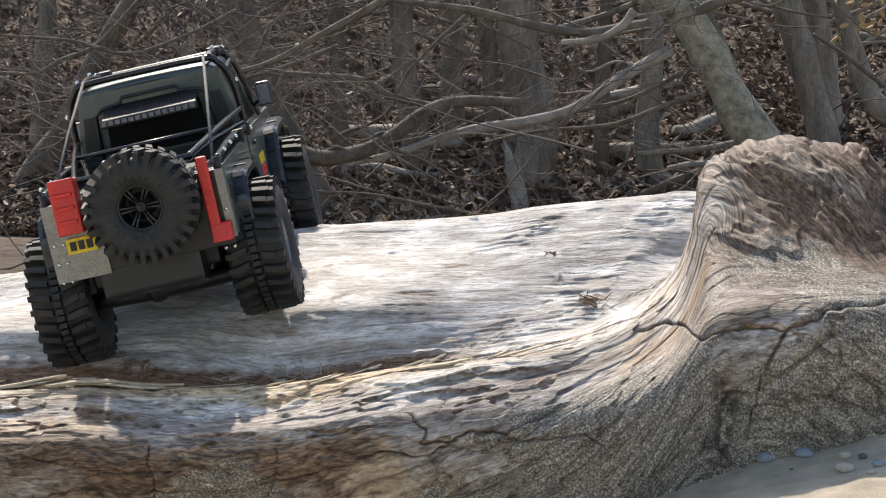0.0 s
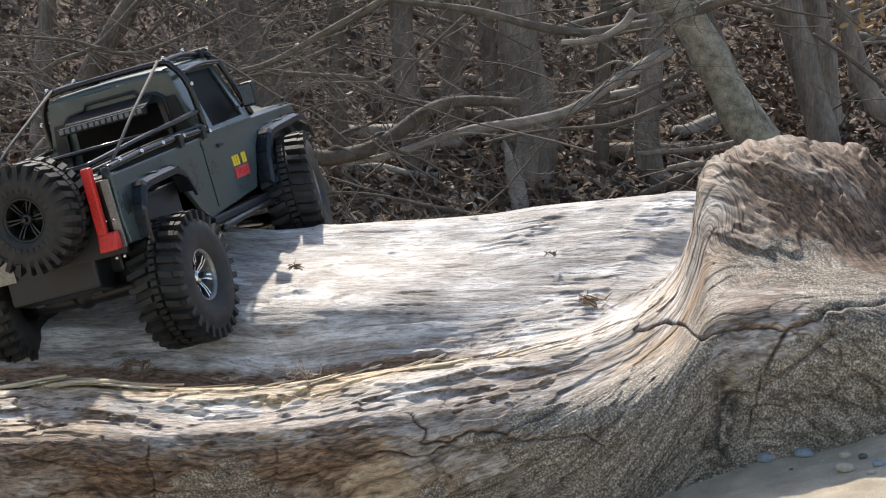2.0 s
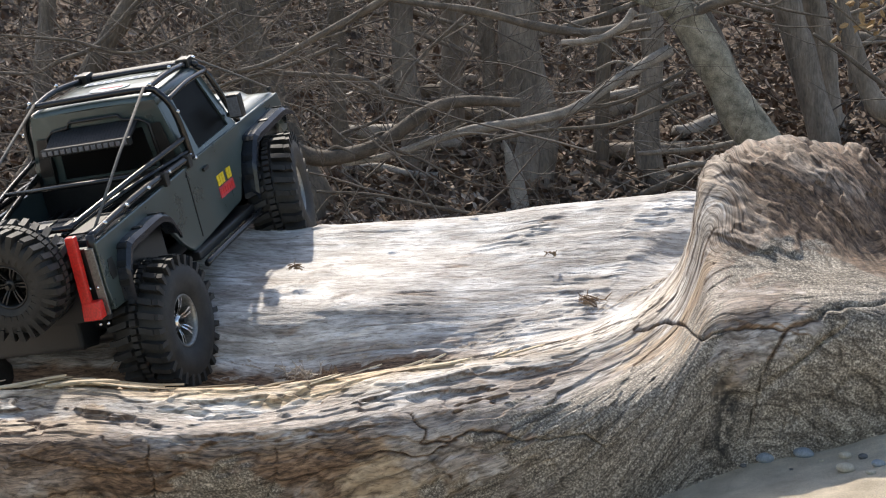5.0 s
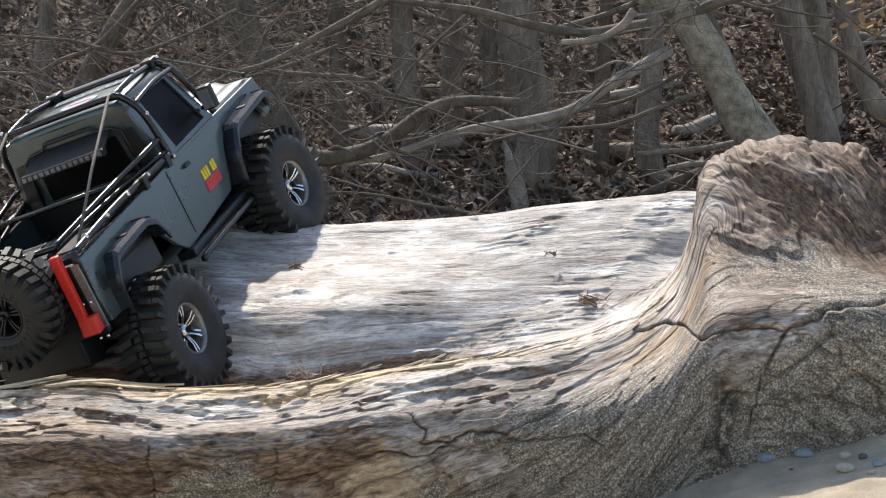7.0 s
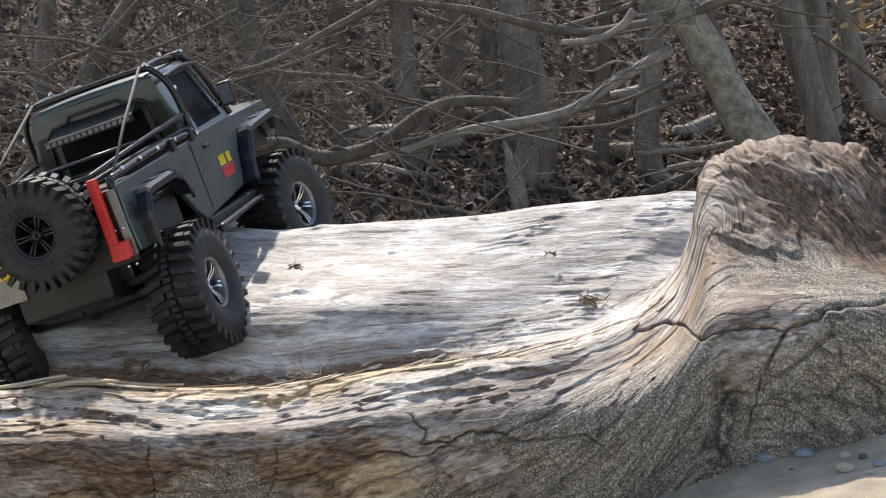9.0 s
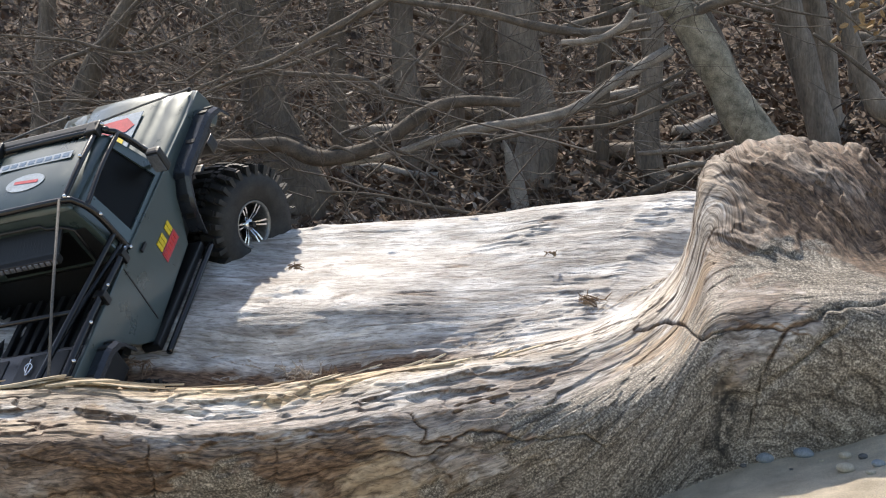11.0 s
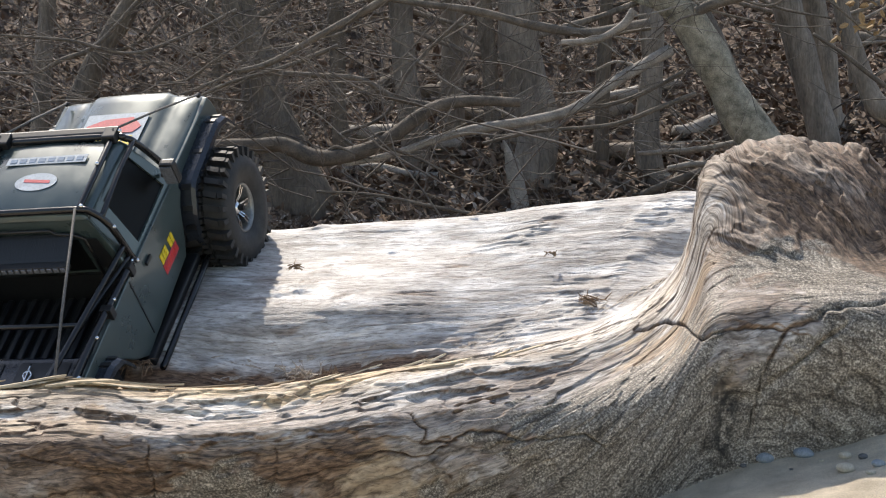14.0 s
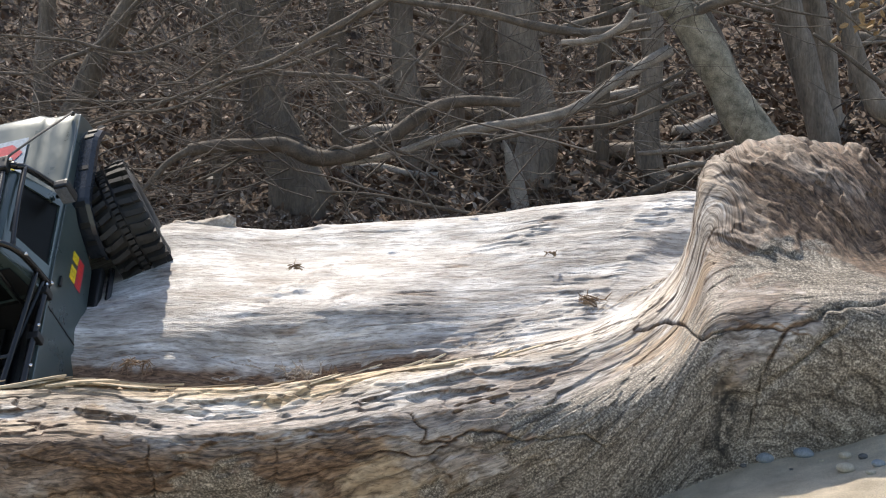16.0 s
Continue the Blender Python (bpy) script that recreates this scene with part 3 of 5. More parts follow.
bare_tree("dark", [(-1.80, 9.00, -0.15, 0.078), (-1.71, 9.00, 0.01, 0.060), (-1.55, 9.00, 0.24, 0.051), (-1.36, 9.00, 0.58, 0.046), (-1.19, 9.00, 0.90, 0.041), (-1.03, 9.00, 1.44, 0.028)])
bare_tree("grey", [(-1.72, 9.30, -0.01, 0.047), (-1.68, 9.30, 0.42, 0.038), (-1.64, 9.30, 1.00, 0.033), (-1.60, 9.30, 1.92, 0.024)])
bare_tree("grey", [(1.85, 9.70, -0.04, 0.049), (1.82, 9.70, 0.28, 0.035), (1.79, 9.70, 0.62, 0.032), (1.76, 9.70, 0.97, 0.030), (1.69, 9.70, 1.74, 0.020)])
bare_tree("grey", [(1.99, 8.50, 0.14, 0.087), (1.77, 8.50, 0.31, 0.065), (1.65, 8.50, 0.39, 0.048), (1.55, 8.50, 0.63, 0.033), (1.48, 8.50, 0.89, 0.026)])
bare_tree("dark", [(-0.39, 9.20, -0.12, 0.042), (-0.43, 9.20, 0.30, 0.035), (-0.45, 9.20, 0.77, 0.033), (-0.47, 9.20, 1.46, 0.023)])
bare_tree("grey", [(0.23, 9.30, -0.01, 0.043), (0.20, 9.30, 0.42, 0.036), (0.16, 9.30, 0.88, 0.033), (0.13, 9.30, 1.70, 0.024)])
bare_tree("dark", [(0.64, 9.10, 0.00, 0.037), (0.65, 9.10, 0.42, 0.030), (0.67, 9.10, 0.88, 0.028), (0.69, 9.10, 1.67, 0.019)])
bare_branch("dark", [(-0.81, 7.00, 0.28, 0.020), (-0.72, 7.00, 0.29, 0.021), (-0.61, 7.00, 0.29, 0.021), (-0.51, 7.00, 0.29, 0.025), (-0.40, 7.00, 0.26, 0.027), (-0.31, 7.00, 0.27, 0.025), (-0.19, 7.00, 0.31, 0.023), (-0.04, 7.00, 0.41, 0.021), (0.08, 7.00, 0.44, 0.018), (0.24, 7.00, 0.43, 0.014)])
bare_branch("pale", [(-0.31, 7.00, 0.24, 0.009), (-0.12, 7.08, 0.27, 0.013), (0.08, 7.17, 0.33, 0.015), (0.27, 7.25, 0.36, 0.015), (0.42, 7.33, 0.40, 0.017), (0.56, 7.42, 0.48, 0.019), (0.75, 7.50, 0.57, 0.021)])
bare_branch("grey", [(-0.79, 7.00, 0.29, 0.014), (-0.87, 7.00, 0.24, 0.011), (-0.93, 7.00, 0.17, 0.009), (-0.97, 7.00, 0.14, 0.005)])
bare_branch("grey", [(-0.63, 6.80, 0.53, 0.007), (-0.53, 6.80, 0.56, 0.009), (-0.39, 6.80, 0.64, 0.010), (-0.25, 6.80, 0.71, 0.012), (-0.14, 6.80, 0.77, 0.014)])
bare_branch("grey", [(-0.63, 7.20, 0.52, 0.009), (-0.41, 7.20, 0.51, 0.009), (-0.26, 7.20, 0.50, 0.009), (-0.15, 7.20, 0.44, 0.011), (-0.03, 7.20, 0.41, 0.011)])
bare_branch("grey", [(-0.17, 7.30, 0.75, 0.009), (-0.04, 7.30, 0.73, 0.011), (0.14, 7.30, 0.71, 0.013), (0.31, 7.30, 0.67, 0.015), (0.49, 7.30, 0.65, 0.017), (0.68, 7.30, 0.68, 0.020)])
bare_branch("pale", [(0.38, 7.20, 0.62, 0.009), (0.50, 7.20, 0.63, 0.011), (0.58, 7.20, 0.67, 0.013), (0.62, 7.20, 0.72, 0.015)])
bare_branch("grey", [(0.85, 7.50, 0.71, 0.015), (0.92, 7.50, 0.74, 0.019), (1.04, 7.50, 0.78, 0.023)])
bare_branch("pale", [(0.69, 7.80, 0.22, 0.008), (0.83, 7.80, 0.23, 0.010), (0.93, 7.80, 0.24, 0.010), (1.03, 7.80, 0.26, 0.012)])
bare_branch("dark", [(0.73, 8.20, 0.04, 0.013), (0.83, 8.20, 0.08, 0.015), (0.96, 8.20, 0.12, 0.019)])
bare_branch("grey", [(0.42, 7.60, 0.37, 0.006), (0.61, 7.60, 0.41, 0.008), (0.73, 7.60, 0.46, 0.008), (0.82, 7.60, 0.51, 0.008)])
bare_branch("grey", [(0.13, 7.50, 0.27, 0.006), (0.32, 7.50, 0.31, 0.006), (0.57, 7.50, 0.34, 0.008), (0.72, 7.50, 0.39, 0.008), (0.85, 7.50, 0.44, 0.008)])
bare_branch("grey", [(-1.50, 7.50, 0.51, 0.008), (-1.38, 7.50, 0.51, 0.006), (-1.29, 7.50, 0.55, 0.008), (-1.17, 7.50, 0.60, 0.008), (-1.03, 7.50, 0.75, 0.006)])
bare_branch("grey", [(-1.04, 7.00, 0.40, 0.004), (-0.86, 7.00, 0.41, 0.005), (-0.68, 7.00, 0.49, 0.005), (-0.51, 7.00, 0.54, 0.007), (-0.33, 7.00, 0.61, 0.007)])
bare_branch("grey", [(-1.27, 7.30, 0.31, 0.004), (-1.05, 7.30, 0.37, 0.006), (-0.84, 7.30, 0.45, 0.006), (-0.64, 7.30, 0.55, 0.006), (-0.56, 7.30, 0.68, 0.006)])
bare_branch("grey", [(-1.52, 7.60, 0.38, 0.004), (-1.34, 7.60, 0.41, 0.004), (-1.15, 7.60, 0.41, 0.006), (-0.88, 7.60, 0.42, 0.006), (-0.67, 7.60, 0.41, 0.004)])
bare_branch("grey", [(-1.47, 7.40, 0.64, 0.004), (-1.25, 7.40, 0.62, 0.006), (-1.04, 7.40, 0.58, 0.006), (-0.85, 7.40, 0.64, 0.006), (-0.68, 7.40, 0.72, 0.008)])
bare_branch("grey", [(-0.40, 7.00, 0.15, 0.004), (-0.22, 7.00, 0.14, 0.005), (-0.04, 7.00, 0.10, 0.005), (0.14, 7.00, 0.07, 0.005)])
bare_branch("grey", [(-0.35, 7.50, 0.30, 0.006), (-0.20, 7.50, 0.37, 0.006), (-0.12, 7.50, 0.51, 0.006), (0.01, 7.50, 0.64, 0.006), (0.13, 7.50, 0.75, 0.006)])
bare_branch("pale", [(0.81, 8.00, 0.15, 0.010), (0.93, 8.00, 0.17, 0.012), (1.03, 8.00, 0.15, 0.010)])
bare_branch("grey", [(1.33, 8.00, 0.64, 0.006), (1.46, 8.00, 0.56, 0.008), (1.60, 8.00, 0.45, 0.010), (1.75, 8.00, 0.35, 0.010)])
bare_branch("grey", [(-0.58, 7.00, 0.65, 0.005), (-0.65, 7.00, 0.61, 0.004), (-0.72, 7.00, 0.56, 0.004), (-0.81, 7.00, 0.50, 0.004), (-0.90, 7.00, 0.49, 0.004)])



# ---- the model truck ----
def paint():
    m, nodes, links, b = shader("grey-green satin body shell", 0.33, 0.25, 0.5)
    dust = grain(nodes, links, (30, 30, 30), 6, 0.65)
    links.new(ramp(nodes, links, dust, [(0.3, (0.042, 0.062, 0.061)), (0.62, (0.055, 0.079, 0.077)), (0.85, (0.108, 0.128, 0.122))]), b.inputs["Base Color"])
    links.new(ramp(nodes, links, dust, [(0.35, (0.25, 0.25, 0.25)), (0.8, (0.55, 0.55, 0.55))]), b.inputs["Roughness"])
    b.inputs["Coat Weight"].default_value, b.inputs["Coat Roughness"].default_value = 0.55, 0.10
    return m


def flat(name, colour, rough=0.5, metal=0.0, vary=0.25, scale=60):
    d = tuple(c * (1 - vary) for c in colour)
    l = tuple(min(1, c * (1 + vary)) for c in colour)
    return mottled(name, d, l, scale, rough, metal, bump=0.15, depth=0.0004)


M_body = paint()
M_tyre = mottled("dusty black rubber", (0.0055, 0.0052, 0.0048), (0.028, 0.026, 0.0235), 90, 0.66, bump=0.3, depth=0.0006)
M_black = flat("black plastic", (0.0075, 0.008, 0.0085), 0.45)
M_flare = flat("dark blue-black plastic", (0.018, 0.022, 0.029), 0.20)
M_tube = flat("black powder-coated tube", (0.008, 0.008, 0.0085), 0.24)
M_chrome = flat("chromed plastic", (0.72, 0.72, 0.72), 0.14, 1.0, 0.08)
M_steel = flat("dull aluminium", (0.24, 0.24, 0.23), 0.42, 0.8, 0.15)
M_red = flat("red plastic", (0.62, 0.025, 0.018), 0.4, 0.0, 0.12)
M_yellow = flat("yellow print", (0.75, 0.55, 0.02), 0.5, 0.0, 0.1)
M_pink = flat("red print", (0.50, 0.045, 0.06), 0.5, 0.0, 0.12)
M_white = flat("white print", (0.34, 0.39, 0.44), 0.45, 0.0, 0.1)
M_blue = flat("blue-grey print", (0.10, 0.17, 0.26), 0.45, 0.0, 0.1)
M_rope = mottled("braided grey cord", (0.05, 0.048, 0.044), (0.16, 0.15, 0.14), 500, 0.8, bump=0.5, depth=0.0004)
M_lens = flat("pale lamp lenses", (0.16, 0.17, 0.19), 0.15, 0.2, 0.1)


def glass():
    m, nodes, links, b = shader("tinted glazing", 0.4, 0.0, 0.03)
    b.inputs["Base Color"].default_value = (0.006, 0.0065, 0.007, 1)
    b.inputs["Transmission Weight"].default_value, b.inputs["IOR"].default_value = 0.2, 1.45
    return m


M_glass = glass()


def box_data(x0, x1, y0, y1, z0, z1, bevel=0.0):
    bm = bmesh.new()
    v = [bm.verts.new(c) for c in ((x0, y0, z0), (x1, y0, z0), (x1, y1, z0), (x0, y1, z0), (x0, y0, z1), (x1, y0, z1), (x1, y1, z1), (x0, y1, z1))]
    for q in ((3, 2, 1, 0), (4, 5, 6, 7), (0, 1, 5, 4), (1, 2, 6, 5), (2, 3, 7, 6), (3, 0, 4, 7)):
        bm.faces.new([v[i] for i in q])
    if bevel:
        bmesh.ops.bevel(bm, geom=bm.edges[:], offset=bevel, segments=2, affect="EDGES", profile=0.6)
    return bm


def prism(points, y0, y1, bevel=0.0):
    """A polygon in x, z, given depth from y0 to y1."""
    bm = bmesh.new()
    a = [bm.verts.new((x, y0, z)) for x, z in points]
    b = [bm.verts.new((x, y1, z)) for x, z in points]
    n = len(points)
    bm.faces.new(a)
    bm.faces.new(b[::-1])
    for i in range(n):
        bm.faces.new((a[i], b[i], b[(i + 1) % n], a[(i + 1) % n]))
    bmesh.ops.recalc_face_normals(bm, faces=bm.faces[:])
    if bevel:
        bmesh.ops.bevel(bm, geom=bm.edges[:], offset=bevel, segments=2, affect="EDGES", profile=0.6)
    return bm


def slab(corners, depth):
    """A panel on a quad or polygon of 3D corners, with the given depth vector."""
    bm = bmesh.new()
    a = [bm.verts.new(c) for c in corners]
    b = [bm.verts.new(Vector(c) + Vector(depth)) for c in corners]
    n = len(a)
    bm.faces.new(a)
    bm.faces.new(b[::-1])
    for i in range(n):
        bm.faces.new((a[i], b[i], b[(i + 1) % n], a[(i + 1) % n]))
    bmesh.ops.recalc_face_normals(bm, faces=bm.faces[:])
    return bm


def frame_panel(outer, inner, depth):
    """A panel with one opening, between two quads of 3D corners."""
    bm = bmesh.new()
    o = [[bm.verts.new(Vector(c) + Vector(depth) * k) for c in outer] for k in (0, 1)]
    i = [[bm.verts.new(Vector(c) + Vector(depth) * k) for c in inner] for k in (0, 1)]
    n = len(outer)
    for k in range(n):
        l = (k + 1) % n
        bm.faces.new((o[0][k], o[0][l], i[0][l], i[0][k]))
        bm.faces.new((o[1][k], i[1][k], i[1][l], o[1][l]))
        bm.faces.new((o[0][k], o[1][k], o[1][l], o[0][l]))
        bm.faces.new((i[0][k], i[0][l], i[1][l], i[1][k]))
    bmesh.ops.recalc_face_normals(bm, faces=bm.faces[:])
    return bm


def mirrored(points):
    return [(x, -y, z) for x, y, z in points]


def pipe(name, points, r, material, parent, label="", n=0, sides=10):
    pts = spline(points, n) if n else points
    v, f = tube_data(pts, [r] * len(pts), sides)
    return mesh_part(name, v, f, material, parent, label)


def ball(name, at, r, material, parent):
    bm = bmesh.new()
    bmesh.ops.create_uvsphere(bm, u_segments=8, v_segments=6, radius=r)
    bmesh.ops.translate(bm, verts=bm.verts[:], vec=at)
    return part(name, bm, material, parent, smooth=True)


def lathe(profile, n=40):
    """Turns a profile of (y, radius) round the y axis."""
    v = [(r * math.cos(a), y, r * math.sin(a)) for a in np.arange(n) * 2 * math.pi / n for y, r in profile]
    k = len(profile)
    f = [(i * k + j, i * k + j + 1, ((i + 1) % n) * k + j + 1, ((i + 1) % n) * k + j) for i in range(n) for j in range(k - 1)]
    return v, f


def lugs(radius, half):
    """Staggered tread blocks with side biters."""
    pieces = []
    for k in range(56):
        side = 1 if k % 2 else -1
        a = k * 2 * math.pi / 56
        long = 0.0125 if (k // 2) % 2 else 0.0095
        for y0, y1, w, r0, r1 in ((0.0060, half, 0.0037, radius - 0.011, radius), (half - 0.002, half + 0.0042, 0.0034, radius - 0.025, radius - 0.0012), (-0.0034, 0.0036, 0.0030, radius - 0.010, radius - 0.0004)):
            y1 = y1 if y0 < 0 or y0 > 0.01 else y0 + long + 0.005
            v = []
            for r in (r0, r1):
                s = 1.0 if r == r0 else 0.84
                for y, d in ((y0, -w), (y1, -w * 0.8), (y1, w), (y0, w * 0.8)):
                    b = a + d * s / radius + (0.05 if y > 0.012 else 0.0)
                    v.append((r * math.cos(b), side * (y0 + (y - y0) * (1 if r == r0 else 0.94)), r * math.sin(b)))
            f = [(0, 1, 2, 3), (7, 6, 5, 4), (0, 4, 5, 1), (1, 5, 6, 2), (2, 6, 7, 3), (3, 7, 4, 0)]
            if side > 0:
                f = [q[::-1] for q in f]
            pieces.append((v, f))
    return gather(pieces)


def build_wheel(name, parent, rim_material, radius, label):
    """A wheel round its own y axis whose outer face looks towards -y."""
    k = radius / 0.057
    half = [(-0.0185, 0.0215), (-0.0232, 0.0255), (-0.0255, 0.037), (-0.0240, 0.0470), (-0.0190, 0.0500), (0, 0.0508)]
    prof = [(y * k, r * k) for y, r in half + [(-y, r) for y, r in half[-2::-1]]]
    v, f = lathe(prof, 44)
    wheel = mesh_part(name, v, f, M_tyre, parent, label)
    v, f = lugs(0.057 * k, 0.0205 * k)
    tagged(mesh_part("tread", v, f, M_tyre, wheel, smooth=False), kind="stuff")
    v, f = lathe([(y * k, r * k) for y, r in ((0.018, 0.0215), (0.004, 0.0175), (-0.004, 0.018), (-0.0175, 0.0200), (-0.0208, 0.0212), (-0.0204, 0.0228), (-0.0180, 0.0230))], 40)
    mesh_part("rim", v, f, M_steel if rim_material == M_chrome else rim_material, wheel)
    v, f = lathe([(0.004 * k, 0.0177 * k), (0.003 * k, 0.0)], 24)
    mesh_part("brake_backing", v, f, M_black, wheel)
    v, f = lathe([(0.002, 0.0052 * k), (-0.0135 * k, 0.0062 * k), (-0.0155 * k, 0.0048 * k), (-0.0155 * k, 0.0)], 16)
    mesh_part("hub_cap", v, f, rim_material, wheel)
    v, f = lathe([(-0.0155 * k, 0.003 * k), (-0.0205 * k, 0.0026 * k), (-0.0205 * k, 0.0)], 6)
    mesh_part("wheel_nut", v, f, M_black, wheel, smooth=False)
    for i in range(6):
        a = i * math.pi / 3
        bm = bmesh.new()
        for s in (-1, 1):
            q = []
            for r, w0, w1, y in ((0.0040, 0.0005, 0.0016, -0.0125), (0.012, 0.0009, 0.0024, -0.0165), (0.0208, 0.0014, 0.0032, -0.0180)):
                q.append([bm.verts.new((r * k, yy * k, s * w * k)) for w, yy in ((w0, y), (w1, y), (w1, y + 0.006), (w0, y + 0.006))])
            for m in (0, 1):
                for j in range(4):
                    bm.faces.new((q[m][j], q[m][(j + 1) % 4], q[m + 1][(j + 1) % 4], q[m + 1][j]))
            bm.faces.new(q[0])
            bm.faces.new(q[2][::-1])
        bmesh.ops.rotate(bm, verts=bm.verts[:], matrix=Matrix.Rotation(a, 3, "Y"))
        bmesh.ops.recalc_face_normals(bm, faces=bm.faces[:])
        part("spoke", bm, rim_material, wheel)
    return wheel


def build_truck():
    t = empty("model_truck")
    tagged(t, "grey-green scale-model pickup truck with black roll cage, climbing the log", "toy truck")
    W = 0.084
    # side panels with both wheel arches cut out
    side = [(0.072, 0.035), (-0.052, 0.026), (-0.070, 0.040), (-0.105, 0.078), (-0.180, 0.080), (-0.198, 0.066), (-0.202, 0.036), (-0.228, 0.037), (-0.232, 0.060), (-0.230, 0.101), (-0.10, 0.1025), (0.108, 0.105), (0.110, 0.085), (0.098, 0.075), (0.084, 0.052)]
    for s in (-1, 1):
        part("side_panel", prism(side, s * W, s * (W - 0.005), 0.0014), M_body, t)
        # door seam and handle
        part("door_handle", box_data(0.004, 0.016, s * (W + 0.0003), s * (W + 0.003), 0.088, 0.0915, 0.0006), M_black, t)
        part("door_trim", box_data(-0.0305, -0.029, s * (W - 0.001), s * (W + 0.0006), 0.034, 0.100), M_black, t)
        part("belt_trim", box_data(-0.012, 0.104, s * (W - 0.002), s * (W + 0.0012), 0.1025, 0.1055, 0.0006), M_body, t)
        # front wing side under the bonnet
        wing = [(0.104, 0.104), (0.228, 0.103), (0.234, 0.085), (0.234, 0.062), (0.222, 0.060), (0.205, 0.084), (0.118, 0.084), (0.104, 0.074)]
        part("front_wing", prism(wing, s * 0.080, s * 0.074, 0.0012), M_body, t)
        # rock slider with step
        part("rock_slider", box_data(-0.058, 0.084, s * 0.070, s * 0.090, 0.018, 0.027, 0.002), M_black, t)
        pipe("slider_rail", [(-0.052, s * 0.092, 0.012), (-0.045, s * 0.096, 0.016), (0.075, s * 0.096, 0.018), (0.083, s * 0.092, 0.014)], 0.0032, M_tube, t, n=24)
        # flares: a shelf over each wheel that turns down at both ends
        for cx, lo_r, lo_f in ((-0.155, 0.040, 0.074), (0.160, 0.036, 0.060)):
            run = [(cx - 0.054, lo_r), (cx - 0.052, 0.066), (cx - 0.038, 0.0865), (cx + 0.030, 0.0885), (cx + 0.048, lo_f + 0.008), (cx + 0.070 if cx > 0 else cx + 0.060, lo_f - 0.004 if cx > 0 else lo_f - 0.012)]
            if cx > 0:
                run = [(cx - 0.070, 0.036), (cx - 0.062, 0.064), (cx - 0.042, 0.0885), (cx + 0.040, 0.0925), (cx + 0.058, 0.086), (cx + 0.068, 0.070)]
            r = np.array(run)
            r = np.concatenate([np.linspace(r[i], r[i + 1], 6, endpoint=False) for i in range(len(r) - 1)] + [r[-1:]])
            r[1:-1] = (r[:-2] + 2 * r[1:-1] + r[2:]) / 4
            n = len(r)
            outer = s * 0.097
            pts = np.array([[(x, s * 0.080, z + 0.0012), (x, outer - s * 0.004, z + 0.0012), (x, outer, z - 0.002), (x, outer, z - 0.0075), (x, outer - s * 0.003, z - 0.0075), (x, outer - s * 0.004, z - 0.0025), (x, s * 0.080, z - 0.0015)] for x, z in r])
            v = pts.reshape(-1, 3)
            f = [(i * 7 + j, i * 7 + (j + 1) % 7, (i + 1) * 7 + (j + 1) % 7, (i + 1) * 7 + j) for i in range(n - 1) for j in range(7)] + [tuple(range(7)), tuple((n - 1) * 7 + j for j in range(7))[::-1]]
            bm = bmesh.new()
            vv = [bm.verts.new(c) for c in v]
            for q in f:
                bm.faces.new([vv[i] for i in q])
            bmesh.ops.recalc_face_normals(bm, faces=bm.faces[:])
            flare = part("wheel_flare", bm, M_flare, t, "dark glossy wheel-arch flare with slots")
            # raised slots along the shelf
            for i in range(3, n - 5, 4):
                x, z = r[i]
                d = r[i + 1] - r[i - 1]
                a = math.atan2(d[1], d[0])
                bm = box_data(-0.0026, 0.0026, -0.005, 0.005, -0.0004, 0.0008)
                bmesh.ops.transform(bm, verts=bm.verts[:], matrix=pose(x, s * 0.0885, z + 0.0014, 0, -math.degrees(a), 0))
                part("flare_slot", bm, M_black, flare)
        # glazing and frames of the cab sides, leaning inwards
        lo, hi = s * 0.083, s * 0.068
        outer = [(-0.014, lo, 0.103), (0.106, lo, 0.105), (0.082, hi, 0.171), (-0.018, hi, 0.173)]
        inner = [(0.014, s * 0.0818, 0.109), (0.091, s * 0.0818, 0.110), (0.074, s * 0.0695, 0.165), (0.010, s * 0.0695, 0.166)]
        part("cab_side", frame_panel(outer, inner, (0, -s * 0.004, 0)), M_body, t)
        part("side_window", slab([(x, y - s * 0.0022, z) for x, y, z in inner], (0, -s * 0.001, 0)), M_glass, t, "dark side window")
        # mirror on its arm
        mirror = part("mirror", box_data(0.084, 0.094, *sorted((s * 0.089, s * 0.104)), 0.116, 0.141, 0.003), M_black, t)
        part("mirror_glass", box_data(0.0828, 0.0838, *sorted((s * 0.0905, s * 0.1025)), 0.1185, 0.1385), M_lens, mirror)
        pipe("mirror_arm", [(0.096, s * 0.082, 0.118), (0.092, s * 0.093, 0.124)], 0.0022, M_black, mirror)
        # fuel flap
        part("fuel_flap", prism([(-0.2185, 0.062), (-0.2105, 0.062), (-0.208, 0.070), (-0.2105, 0.081), (-0.2185, 0.081), (-0.221, 0.070)], s * (W + 0.0008), s * (W - 0.001), 0.0004), M_black, t)
    # inner tub, floor and tail
    part("chassis_tub", box_data(-0.205, 0.20, -0.058, 0.058, 0.012, 0.034, 0.003), M_black, t)
    part("inner_arch", box_data(-0.222, -0.095, -0.078, 0.078, 0.036, 0.072, 0.003), M_black, t)
    part("engine_bay", box_data(0.11, 0.222, -0.073, 0.073, 0.055, 0.096, 0.003), M_black, t)
    part("cab_floor", box_data(-0.02, 0.11, -0.078, 0.078, 0.034, 0.050, 0.002), M_black, t)
    part("dashboard", box_data(0.080, 0.106, -0.076, 0.076, 0.050, 0.106, 0.003), M_black, t)
